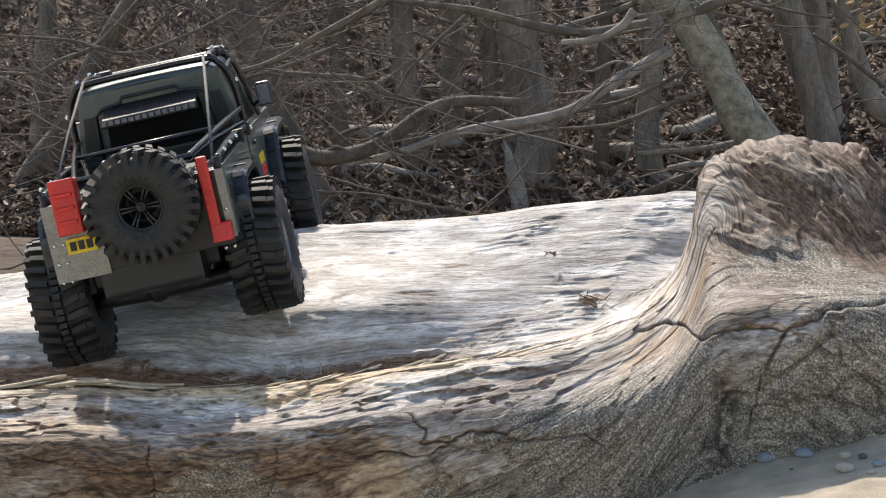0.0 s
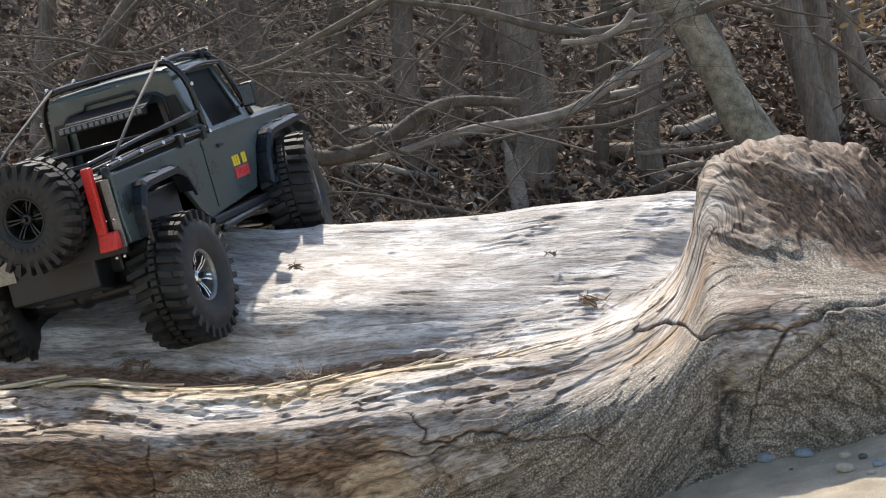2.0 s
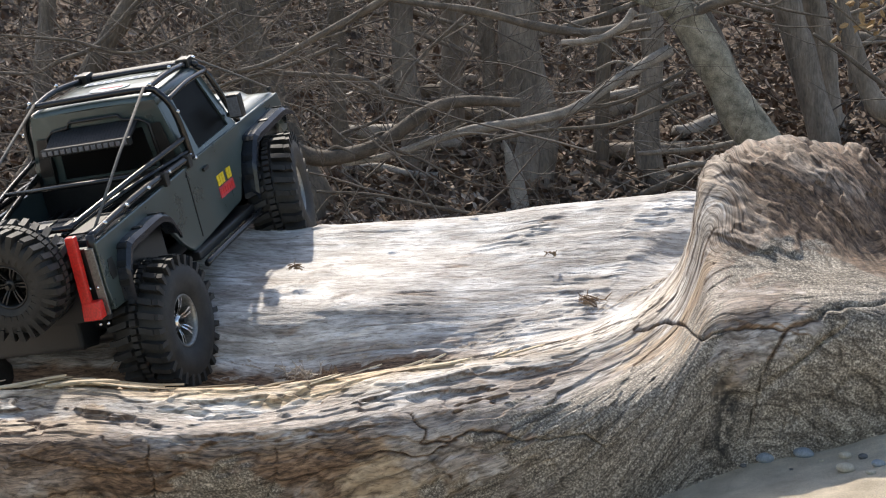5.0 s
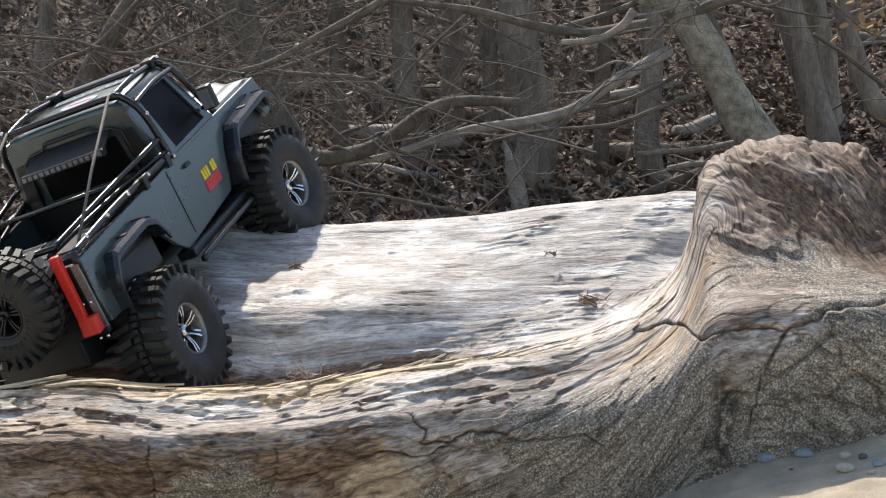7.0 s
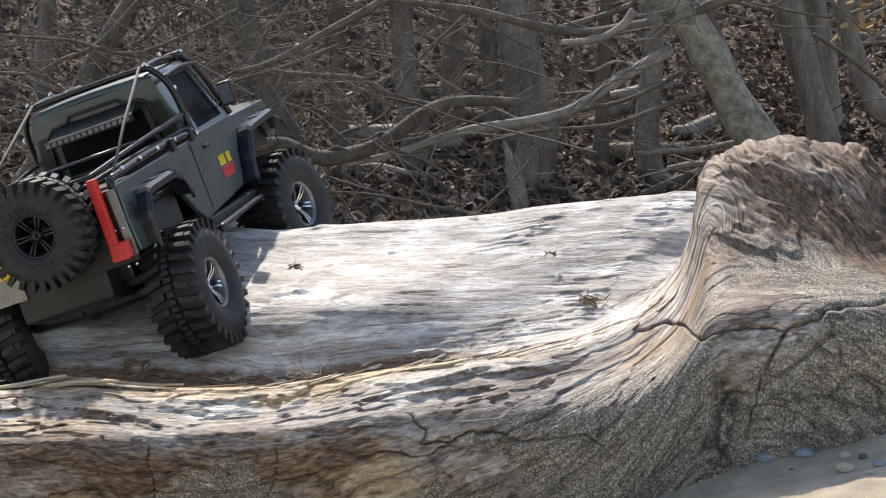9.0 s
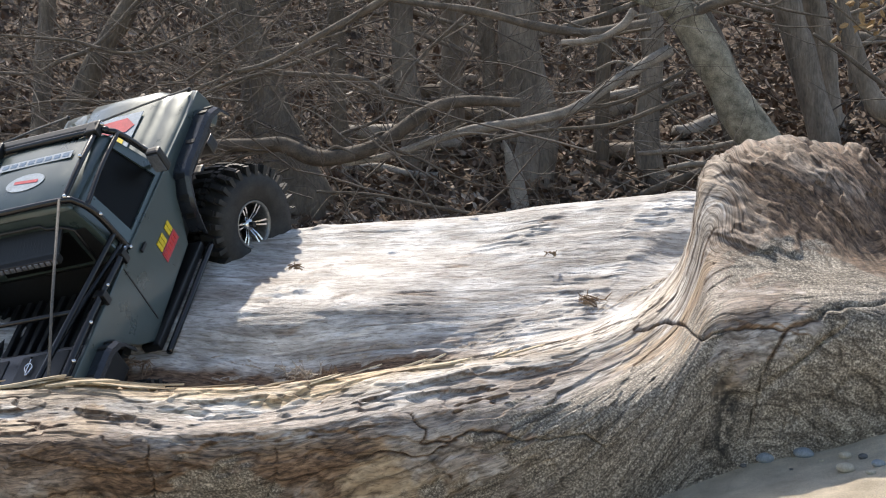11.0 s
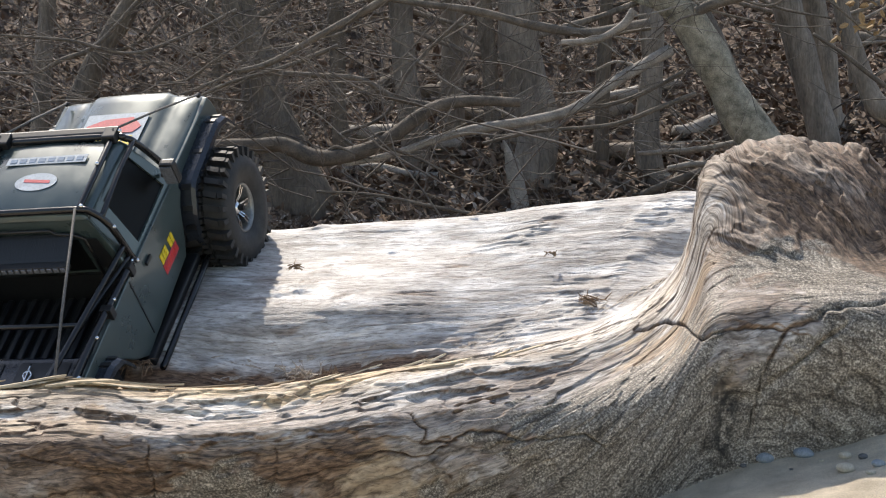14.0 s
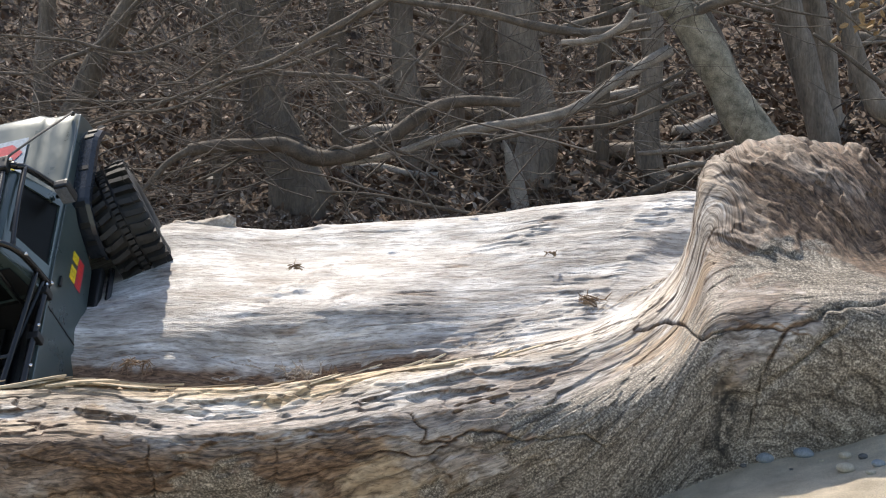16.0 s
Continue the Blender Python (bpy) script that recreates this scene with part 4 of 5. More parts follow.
    for y in (-0.035, 0.035):
        part("seat", prism([(0.020, 0.050), (0.060, 0.050), (0.060, 0.072), (0.034, 0.072), (0.022, 0.140), (0.010, 0.140)], y - 0.022, y + 0.022, 0.003), M_black, t)
    part("bed_front_wall", box_data(-0.022, -0.016, -0.078, 0.078, 0.05, 0.104), M_black, t)
    part("bed_floor", box_data(-0.222, -0.022, -0.078, 0.078, 0.066, 0.072), M_black, t)
    for i in range(11):
        y = -0.065 + i * 0.013
        part("bed_rib", box_data(-0.125, -0.024, y - 0.0028, y + 0.0028, 0.072, 0.0775, 0.001), M_black, t)
    cover = part("bed_cover", box_data(-0.200, -0.118, -0.072, 0.072, 0.072, 0.096, 0.003), M_flare, t, "black moulded tool cover in the bed")
    for y in (-0.034, 0.034):
        part("cover_inset", box_data(-0.180, -0.126, y - 0.026, y + 0.026, 0.0955, 0.0972, 0.0006), M_black, cover)
        clip = [(-0.150, y + 0.012, 0.099), (-0.142, y + 0.016, 0.0995), (-0.138, y + 0.012, 0.0995), (-0.143, y + 0.008, 0.099), (-0.152, y + 0.012, 0.099), (-0.130, y + 0.013, 0.0995)]
        pipe("body_clip", clip, 0.0009, M_chrome, cover, "bent steel body clip", n=40, sides=6)
    part("rear_bumper", prism([(-0.236, 0.006), (-0.206, -0.002), (-0.196, 0.012), (-0.198, 0.034), (-0.234, 0.034)], -0.046, 0.046, 0.003), M_black, t)
    for y in (-0.030, 0.030):
        part("chassis_rail", box_data(-0.215, 0.200, y - 0.005, y + 0.005, -0.002, 0.016, 0.001), M_black, t)
    part("gearbox", box_data(-0.035, 0.055, -0.026, 0.026, -0.012, 0.014, 0.004), M_black, t)
    part("tailgate", box_data(-0.2345, -0.228, -0.080, 0.080, 0.030, 0.098, 0.0012), M_black, t)
    for y0, y1, z0 in ((0.034, 0.083, 0.028), (-0.083, -0.075, 0.036)):
        part("tail_plate", box_data(-0.237, -0.2348, y0, y1, z0, 0.098, 0.0005), M_steel, t, "dull aluminium tail plate")
    for y in (-0.078, -0.070, 0.070, 0.078):
        for z in (0.028, 0.045, 0.062):
            ball("bolt", (-0.237, y, z), 0.0018, M_chrome, t)
    plate = part("number_plate", box_data(-0.2405, -0.2385, 0.040, 0.067, 0.052, 0.066, 0.0004), M_yellow, t, "yellow plate with dark bars")
    for y in (0.046, 0.0535, 0.061):
        part("plate_mark", box_data(-0.2412, -0.2404, y - 0.0028, y + 0.0028, 0.055, 0.063), M_black, plate)
    lampbox = part("tail_lamp", prism([(-0.262, 0.072), (-0.240, 0.070), (-0.236, 0.118), (-0.258, 0.121)], 0.044, 0.067, 0.002), M_red, t, "red plastic box at the tail")
    for z in (0.082, 0.094, 0.106):
        part("lamp_rib", box_data(-0.2640, -0.2585, 0.047, 0.064, z, z + 0.003, 0.0006), M_red, lampbox)
    jack = part("jack_beam", prism([(-0.246, 0.048), (-0.240, 0.048), (-0.236, 0.112), (-0.243, 0.112)], -0.0715, -0.062, 0.0015), M_red, t, "red jack strapped upright to the tail")
    bm = prism([(-0.250, 0.036), (-0.238, 0.036), (-0.238, 0.052), (-0.246, 0.052)], -0.080, -0.062, 0.0015)
    part("jack_foot", bm, M_red, jack)
    # bonnet: ridged sheet, rounded over at the front
    ys = [-0.080, -0.079, -0.075, -0.056, -0.050, -0.044, -0.039, 0.0]
    zs = [0.094, 0.102, 0.1065, 0.1075, 0.1075, 0.1105, 0.1135, 0.1145]
    prof = [(y, z) for y, z in zip(ys, zs)] + [(-y, z) for y, z in list(zip(ys, zs))[-2::-1]]
    xs = [0.100, 0.13, 0.16, 0.19, 0.215, 0.226, 0.232, 0.235, 0.236]
    dz = [0.0, 0.0, 0.0, -0.0005, -0.001, -0.002, -0.005, -0.012, -0.045]
    p = np.array([[(x, y * (1.0 if x < 0.2 else 0.985), max(0.05, z + d)) for y, z in prof] for x, d in zip(xs, dz)])
    hood = new("bonnet", grid_mesh("bonnet", p[::-1], M_body))
    hood.parent = t
    pad = part("bonnet_sticker", slab([(0.120, -0.034, 0.1152), (0.195, -0.034, 0.1150), (0.195, 0.034, 0.1150), (0.120, 0.034, 0.1152)], (0, 0, 0.0006)), M_white, hood, "pale glossy bonnet panel with red and yellow print")
    for k in range(5):
        a = k * 0.011 - 0.022
        part("print_mark", slab([(0.146, a - 0.0045, 0.1161), (0.160, a - 0.0042, 0.1161), (0.160, a + 0.0042, 0.1161), (0.146, a + 0.0045, 0.1161)], (0, 0, 0.0003)), M_yellow, pad)
    part("print_mark", slab([(0.165, -0.024, 0.1161), (0.174, -0.031, 0.1161), (0.188, -0.018, 0.1161), (0.186, 0.012, 0.1161), (0.177, 0.031, 0.1161), (0.166, 0.022, 0.1161)], (0, 0, 0.0003)), M_pink, pad)
    part("grille", box_data(0.228, 0.240, -0.050, 0.050, 0.055, 0.098, 0.002), M_black, t)
    for y in (-0.062, 0.062):
        v, f = lathe([(0.0, 0.013), (-0.006, 0.013), (-0.008, 0.010), (-0.008, 0.0)], 18)
        ob = mesh_part("headlight", [(0.232 - b, y + a, 0.080 + c) for a, b, c in v], f, M_lens, t)
    part("front_bumper", box_data(0.228, 0.246, -0.055, 0.055, 0.020, 0.038, 0.004), M_black, t)
    # windscreen, roof and rear wall of the cab
    o = [(0.106, -0.083, 0.105), (0.106, 0.083, 0.105), (0.082, 0.068, 0.171), (0.082, -0.068, 0.171)]
    i = [(0.103, -0.076, 0.112), (0.103, 0.076, 0.112), (0.0845, 0.063, 0.164), (0.0845, -0.063, 0.164)]
    part("windscreen_frame", frame_panel(o, i, (-0.004, 0, 0)), M_body, t)
    part("windscreen", slab([(x - 0.0022, y, z) for x, y, z in i], (-0.001, 0, 0)), M_glass, t, "tinted windscreen")
    ys = [-0.069, -0.0675, -0.063, -0.054, -0.03, 0.0]
    zs = [0.168, 0.173, 0.1765, 0.1775, 0.1785, 0.179]
    prof = list(zip(ys, zs)) + [(-y, z) for y, z in list(zip(ys, zs))[-2::-1]]
    p = np.array([[(x, y, z + d) for y, z in prof] for x, d in ((-0.021, -0.006), (-0.0195, -0.002), (-0.016, 0.0), (0.03, 0.0008), (0.076, 0.0), (0.083, -0.002), (0.086, -0.006))])
    roof = new("roof", grid_mesh("roof", p[::-1], M_body))
    roof.parent = t
    part("roof_print", slab([(0.050, -0.042, 0.1797), (0.060, -0.042, 0.1797), (0.060, 0.042, 0.1797), (0.050, 0.042, 0.1797)], (0, 0, 0.0005)), M_white, roof, "pale printed strip on the roof")
    for k in range(8):
        y = -0.035 + k * 0.010
        part("print_mark", slab([(0.0525, y - 0.0035, 0.1803), (0.0575, y - 0.0035, 0.1803), (0.0575, y + 0.0035, 0.1803), (0.0525, y + 0.0035, 0.1803)], (0, 0, 0.0003)), M_blue, roof)
    oval = [(0.025 + 0.012 * math.cos(a), 0.022 * math.sin(a), 0.1797) for a in np.arange(20) * math.pi / 10]
    part("roof_badge", slab(oval, (0, 0, 0.0005)), M_white, roof, "white and red oval badge")
    part("print_mark", slab([(0.022, -0.015, 0.1803), (0.026, -0.015, 0.1803), (0.029, 0.013, 0.1803), (0.025, 0.013, 0.1803)], (0, 0, 0.0003)), M_pink, roof)
    o = [(-0.018, 0.083, 0.103), (-0.018, -0.083, 0.103), (-0.021, -0.068, 0.172), (-0.021, 0.068, 0.172)]
    i = [(-0.018, 0.050, 0.106), (-0.018, -0.050, 0.106), (-0.020, -0.047, 0.147), (-0.020, 0.047, 0.147)]
    wall = part("cab_rear_wall", frame_panel(o, i, (0.003, 0, 0)), M_body, t)
    part("rear_window", slab([(x + 0.001, y, z) for x, y, z in i], (0.0008, 0, 0)), M_glass, t, "dark rear window")
    for s in (-1, 1):
        part("rear_quarter_window", slab([(-0.0205, s * 0.056, 0.112), (-0.0205, s * 0.0745, 0.112), (-0.0222, s * 0.068, 0.150), (-0.0222, s * 0.056, 0.150)], (-0.0006, 0, 0)), M_black, wall)
    pipe("window_seal", [(-0.0225, -0.058, 0.104), (-0.0225, -0.056, 0.150), (-0.0235, -0.048, 0.156), (-0.0235, -0.030, 0.158), (-0.024, -0.027, 0.163), (-0.024, 0.027, 0.163), (-0.0235, 0.030, 0.158), (-0.0235, 0.048, 0.156), (-0.0225, 0.056, 0.150), (-0.0225, 0.058, 0.104)], 0.0016, M_black, wall)
    visor = part("rear_visor", slab([(-0.022, -0.047, 0.157), (-0.022, 0.047, 0.157), (-0.048, 0.046, 0.146), (-0.048, -0.046, 0.146)], (0, 0, -0.0025)), M_black, t, "black chequer-plate visor over the rear window")
    bar = part("light_bar", box_data(-0.0555, -0.0475, -0.048, 0.048, 0.1395, 0.1470, 0.001), M_black, t, "slim light bar with pale lenses")
    for k in range(14):
        y = -0.0435 + k * 0.0067
        part("lens", box_data(-0.0566, -0.0550, y - 0.0024, y + 0.0024, 0.1412, 0.1458, 0.0006), M_lens, bar)
    pieces = []
    for a in range(9):
        for b in range(22):
            x, y = -0.0235 - a * 0.0026, -0.043 + b * 0.0041
            z = 0.157 - (-0.022 - x) * 0.423 + 0.0003
            d = 0.0011 if (a + b) % 2 else -0.0011
            pieces.append(([(x - 0.0011, y - d, z - 0.0003), (x, y - 0.0003, z + 0.0006), (x + 0.0011, y + d, z + 0.0003), (x, y + 0.0005, z + 0.0006)], [(0, 1, 2, 3)]))
    v, f = gather(pieces)
    tagged(mesh_part("chequer_studs", v, f, M_tube, visor, smooth=False), kind="stuff")
    # roll cage of black tube
    cage = [
        [(-0.006, -0.083, 0.104), (-0.013, -0.081, 0.155), (-0.0165, -0.071, 0.177), (-0.019, -0.059, 0.1825), (-0.020, 0.0, 0.1835), (-0.019, 0.059, 0.1825), (-0.0165, 0.071, 0.177), (-0.013, 0.081, 0.155), (-0.006, 0.083, 0.104)],
        [(0.112, -0.083, 0.107), (0.092, -0.074, 0.162), (0.087, -0.066, 0.1745), (0.085, -0.055, 0.1785), (0.085, 0.055, 0.1785), (0.087, 0.066, 0.1745), (0.092, 0.074, 0.162), (0.112, 0.083, 0.107)],
    ]
    for c in cage:
        pipe("cage_hoop", c, 0.0033, M_tube, t, n=90)
    for s in (-1, 1):
        pipe("cage_rail", [(-0.019, s * 0.062, 0.1825), (0.03, s * 0.063, 0.1845), (0.085, s * 0.058, 0.1795)], 0.003, M_tube, t, n=20)
        pipe("cage_rail", [(-0.0145, s * 0.078, 0.168), (0.04, s * 0.076, 0.171), (0.090, s * 0.073, 0.168)], 0.0026, M_tube, t, n=20)
        pipe("cage_rail", [(-0.010, s * 0.0825, 0.128), (-0.10, s * 0.070, 0.122), (-0.212, s * 0.052, 0.112)], 0.0028, M_tube, t, n=24)
        pipe("cage_rail", [(-0.008, s * 0.0825, 0.114), (-0.10, s * 0.062, 0.111), (-0.205, s * 0.040, 0.104)], 0.0026, M_tube, t, n=24)
        pipe("bed_rail", [(-0.228, s * 0.079, 0.106), (-0.12, s * 0.080, 0.110), (-0.008, s * 0.0835, 0.109)], 0.0036, M_tube, t, n=24)
        pipe("bed_rail_post", [(-0.228, s * 0.078, 0.092), (-0.228, s * 0.079, 0.108)], 0.004, M_black, t)
        for x in (-0.205, -0.158, -0.110, -0.062, -0.012):
            ball("bolt", (x, s * 0.0845, 0.1105), 0.0021, M_chrome, t)
        for at in ((-0.0135, s * 0.085, 0.155), (-0.007, s * 0.0868, 0.106), (-0.0185, s * 0.066, 0.1865), (0.086, s * 0.0665, 0.184), (0.036, s * 0.063, 0.1885)):
            ball("bolt", at, 0.0021, M_chrome, t)
        for x in (-0.075, -0.020):
            part("rail_clamp", box_data(x - 0.004, x + 0.004, *sorted((s * 0.076, s * 0.0875)), 0.1005, 0.1135, 0.001), M_black, t)
        # cords: roof to tail, and roof to front wing
        pipe("tie_cord", [(-0.020, s * 0.060, 0.185), (-0.118, s * 0.067, 0.146), (-0.214, s * 0.073, 0.102)], 0.0015, M_rope, t, "taut grey braided cord", sides=6)
        pipe("limb_riser", [(0.086, s * 0.060, 0.186), (0.155, s * 0.067, 0.149), (0.224, s * 0.074, 0.110)], 0.0012, M_rope, t, "thin dark cord from roof to front wing", sides=6)
        ball("cord_eye", (0.224, s * 0.074, 0.109), 0.0028, M_black, t)
        part("roof_lamp_bracket", box_data(0.076, 0.092, *sorted((s * 0.050, s * 0.064)), 0.176, 0.186, 0.002), M_black, t)
    part("roof_lamp_bar", box_data(0.086, 0.096, -0.056, 0.056, 0.1745, 0.1825, 0.002), M_black, t)
    pipe("tail_crossbar", [(-0.212, -0.056, 0.112), (-0.212, 0.056, 0.112)], 0.003, M_tube, t)
    pipe("cage_crossbar", [(-0.105, -0.069, 0.122), (-0.105, 0.069, 0.122)], 0.0024, M_tube, t)
    latch = part("tail_latch", box_data(-0.215, -0.196, 0.000, 0.030, 0.113, 0.119, 0.0008), M_black, t)
    for y in (0.003, 0.013, 0.023):
        pipe("latch_link", [(-0.213, y, 0.121), (-0.205, y, 0.123), (-0.198, y, 0.121)], 0.0016, M_chrome, latch, n=8, sides=6)
    # print on the doors: marks above a red patch
    for s in (-1, 1):
        for k in range(6):
            if k == 3:
                continue
            x = 0.0300 + k * 0.0058
            part("door_print", box_data(x, x + 0.0047, *sorted((s * (W + 0.0002), s * (W + 0.0009))), 0.0640, 0.0745), M_yellow, t)
        part("door_print", box_data(0.0290, 0.0645, *sorted((s * (W + 0.0002), s * (W + 0.0007))), 0.0515, 0.0625), M_pink, t)
        for k in range(6):
            x = 0.0310 + k * 0.0055
            part("door_print", box_data(x, x + 0.0034, *sorted((s * (W + 0.0007), s * (W + 0.0010))), 0.0545, 0.0605), M_red, t)
    # spare wheel on the tail
    spare = build_wheel("spare_wheel", t, M_black, 0.0505, "black spare wheel with knobbly tyre")
    spare.matrix_basis = pose(-0.252, -0.010, 0.083, 0, 0, -90)
    pipe("spare_carrier", [(-0.234, -0.010, 0.083), (-0.258, -0.010, 0.083)], 0.012, M_black, t)
    # running gear
    for x in (-0.162, 0.154):
        pipe("axle", [(x, -0.075, -0.006), (x, 0.0, -0.008), (x, 0.075, -0.006)], 0.008, M_black, t, n=10)
        ball("differential", (x, 0.012, -0.006), 0.013, M_black, t)
        for s in (-1, 1):
            pipe("shock_absorber", [(x + 0.012, s * 0.052, 0.0), (x + 0.002, s * 0.048, 0.066)], 0.0065, M_black, t)
            pipe("trailing_link", [(x, s * 0.045, -0.008), (x * 0.25, s * 0.030, 0.010)], 0.0035, M_steel, t)
    wheels = []
    first = build_wheel("wheel", t, M_chrome, 0.0615, "chrome six-spoke wheel with knobbly black tyre")
    for k in range(4):
        wheels.append(first if k == 0 else copy_thing(first, Matrix()))
    return t, wheels


truck, wheels = build_truck()


# ---- pebbles ----
PEBBLES = [
    (0.232, 1.858, 0.0085, 0.60, 10, "tan"),
    (0.274, 1.854, 0.0085, 0.60, 20, "blue-grey"),
    (0.306, 1.851, 0.0094, 0.50, -15, "blue-grey"),
    (0.329, 1.782, 0.0082, 0.55, 15, "tan"),
    (0.336, 1.821, 0.0060, 0.60, 5, "tan"),
    (0.349, 1.812, 0.0046, 0.60, 30, "dark"),
    (0.356, 1.782, 0.0059, 0.60, 0, "blue-grey"),
    (0.346, 1.763, 0.0045, 0.50, 10, "tan"),
    (0.255, 1.851, 0.0028, 0.70, 0, "dark"),
    (0.317, 1.825, 0.0023, 0.60, 0, "tan"),
    (0.214, 1.847, 0.0028, 0.60, 0, "tan"),
    (0.291, 1.821, 0.0019, 0.60, 0, "dark"),
]
def pebble(x, y, size, squash, turn, material, label):
    bm = bmesh.new()
    bmesh.ops.create_icosphere(bm, subdivisions=3, radius=1)
    for v in bm.verts:
        c = v.co.copy()
        v.co *= 1 + 0.10 * noise.noise(c * 1.1 + Vector((x * 50, y * 50, 0))) + 0.02 * noise.noise(c * 4)
        v.co.x, v.co.y, v.co.z = v.co.x * size, v.co.y * size * 0.72, v.co.z * size * squash
    ob = part("pebble", bm, material, None, smooth=True)
    ob.matrix_basis = pose(x, y, ground_height(x, y) + size * squash * 0.55, 4, 6, turn)
    return tagged(ob, label, "pebble", "pebbles on the sand")


M_stone = {
    "blue-grey": mottled("blue-grey stone", (0.17, 0.20, 0.23), (0.30, 0.33, 0.35), 120, 0.6, bump=0.2, depth=0.0005),
    "tan": mottled("tan stone", (0.34, 0.29, 0.22), (0.50, 0.45, 0.36), 120, 0.65, bump=0.2, depth=0.0005),
    "dark": mottled("dark stone", (0.06, 0.06, 0.065), (0.13, 0.13, 0.13), 120, 0.6, bump=0.2, depth=0.0005),
}
for x, y, size, squash, turn, kind in PEBBLES:
    pebble(x, y, size, squash, turn, M_stone[kind], "smooth %s beach pebble half sunk in sand" % kind)


# ---- hillside: leaf litter, undergrowth and dead wood ----
def leaf_litter(count=42000):
    r = random.Random(5)
    pieces = []
    for _ in range(count):
        y = 8.2 + 6.5 * r.random() ** 1.5
        x = r.uniform(-0.26, 0.26) * y
        z = ground_height(x, y) + r.uniform(0.0, 0.05)
        s = r.uniform(0.011, 0.029)
        m = pose(x, y, z, r.gauss(22, 34), r.gauss(0, 34), r.uniform(0, 360))
        curl = r.uniform(-0.5, 0.7) * s
        pts = [(-s, 0, 0), (-0.3 * s, -0.5 * s, curl), (0.6 * s, -0.38 * s, curl), (1.1 * s, 0, 0.2 * curl), (0.6 * s, 0.38 * s, curl), (-0.3 * s, 0.5 * s, curl)]
        pieces.append(([tuple(m @ Vector(c)) for c in pts], [(0, 1, 2, 3), (0, 3, 4, 5)]))
    v, f = gather(pieces)
    ob = mesh_part("leaf_litter", v, f, M_leaf, None, smooth=False)
    return tagged(ob, "brown and grey fallen leaves covering the hillside", "leaves", kind="stuff")


def undergrowth(count=300):
    r = random.Random(9)
    pieces = []

    def twig(at, way, length, radius, depth):
        n = 7
        p, d, pts = Vector(at), Vector(way).normalized(), []
        for i in range(n):
            pts.append(tuple(p))
            d = (d + Vector((r.gauss(0, 0.16), r.gauss(0, 0.10), r.gauss(0.02, 0.16)))).normalized()
            p = p + d * length / n
            if depth and i > 0 and r.random() < 0.75:
                side = (d + Vector((r.gauss(0, 0.7), r.gauss(0, 0.3), r.gauss(0.1, 0.6)))).normalized()
                twig(p, side, length * r.uniform(0.3, 0.6), radius * 0.6, depth - 1)
        pieces.append(tube_data(pts, np.linspace(radius, radius * 0.4, n), 4, False))

    for k in range(count):
        y = r.uniform(6.6, 10.5)
        left = r.random() < 0.55
        x = r.uniform(-0.24, 0.0) * y if left else r.uniform(-0.05, 0.24) * y
        if not left and x > 0.07 * y:       # clearer among the stout trunks
            y += 2.6
            x *= 1.25
        low = ground_height(x, y)
        if left:
            z = max(low, r.uniform(-0.1, 0.85))
            way = (r.choice((-1, 1)) * r.uniform(0.3, 1), r.gauss(0, 0.2), r.gauss(0.15, 0.45))
        elif r.random() < 0.5:
            z, way = max(low, -0.05), (r.gauss(0, 0.7), r.gauss(0, 0.2), r.uniform(0.2, 1))
        else:
            z, way = max(low, r.uniform(0.0, 0.8)), (r.choice((-1, 1)), r.gauss(0, 0.2), r.gauss(0.1, 0.4))
        twig((x, y, z), way, r.uniform(0.35, 1.1), r.uniform(0.0016, 0.0042), 2)
    v, f = gather(pieces)
    ob = mesh_part("undergrowth", v, f, M_twig, None)
    return tagged(ob, "tangle of thin bare grey twigs across the wood", "twigs", kind="stuff")


def dead_wood():
    r = random.Random(3)
    for k in range(15):
        y = r.uniform(8.4, 10.4)
        x = r.uniform(-0.1, 0.22) * y
        z = ground_height(x, y) + 0.03
        a, l, w = r.gauss(0, 1.0), r.uniform(0.2, 0.6), r.uniform(0.010, 0.035)
        pts = [(x + l * s * math.cos(a), y + l * s * math.sin(a) * 0.5, ground_height(x + l * s * math.cos(a), y + l * s * math.sin(a) * 0.5) + w + 0.03 * r.random(), w * (1.1 - 0.5 * abs(s))) for s in (-0.5, -0.25, 0, 0.25, 0.5)]
        v, f = limb(pts, 14, 8, 1.0)
        tagged(mesh_part("fallen_branch", v, f, M_bark[r.choice(("grey", "dark", "pale", "dark"))]), "rotting fallen branch among dead leaves", "branch", "fallen branches")


def snag():
    """A pale splintered stump."""
    v, f = limb([(0.29, 8.70, -0.16, 0.055), (0.28, 8.70, 0.0, 0.036), (0.265, 8.70, 0.10, 0.030), (0.25, 8.70, 0.16, 0.016), (0.235, 8.70, 0.22, 0.003)], 24, 10, 1.6)
    tagged(mesh_part("broken_stump", v, f, M_bark["pale"]), "pale splintered stump beside a grey tree", "stump")


leaf_litter()
undergrowth()
dead_wood()
snag()


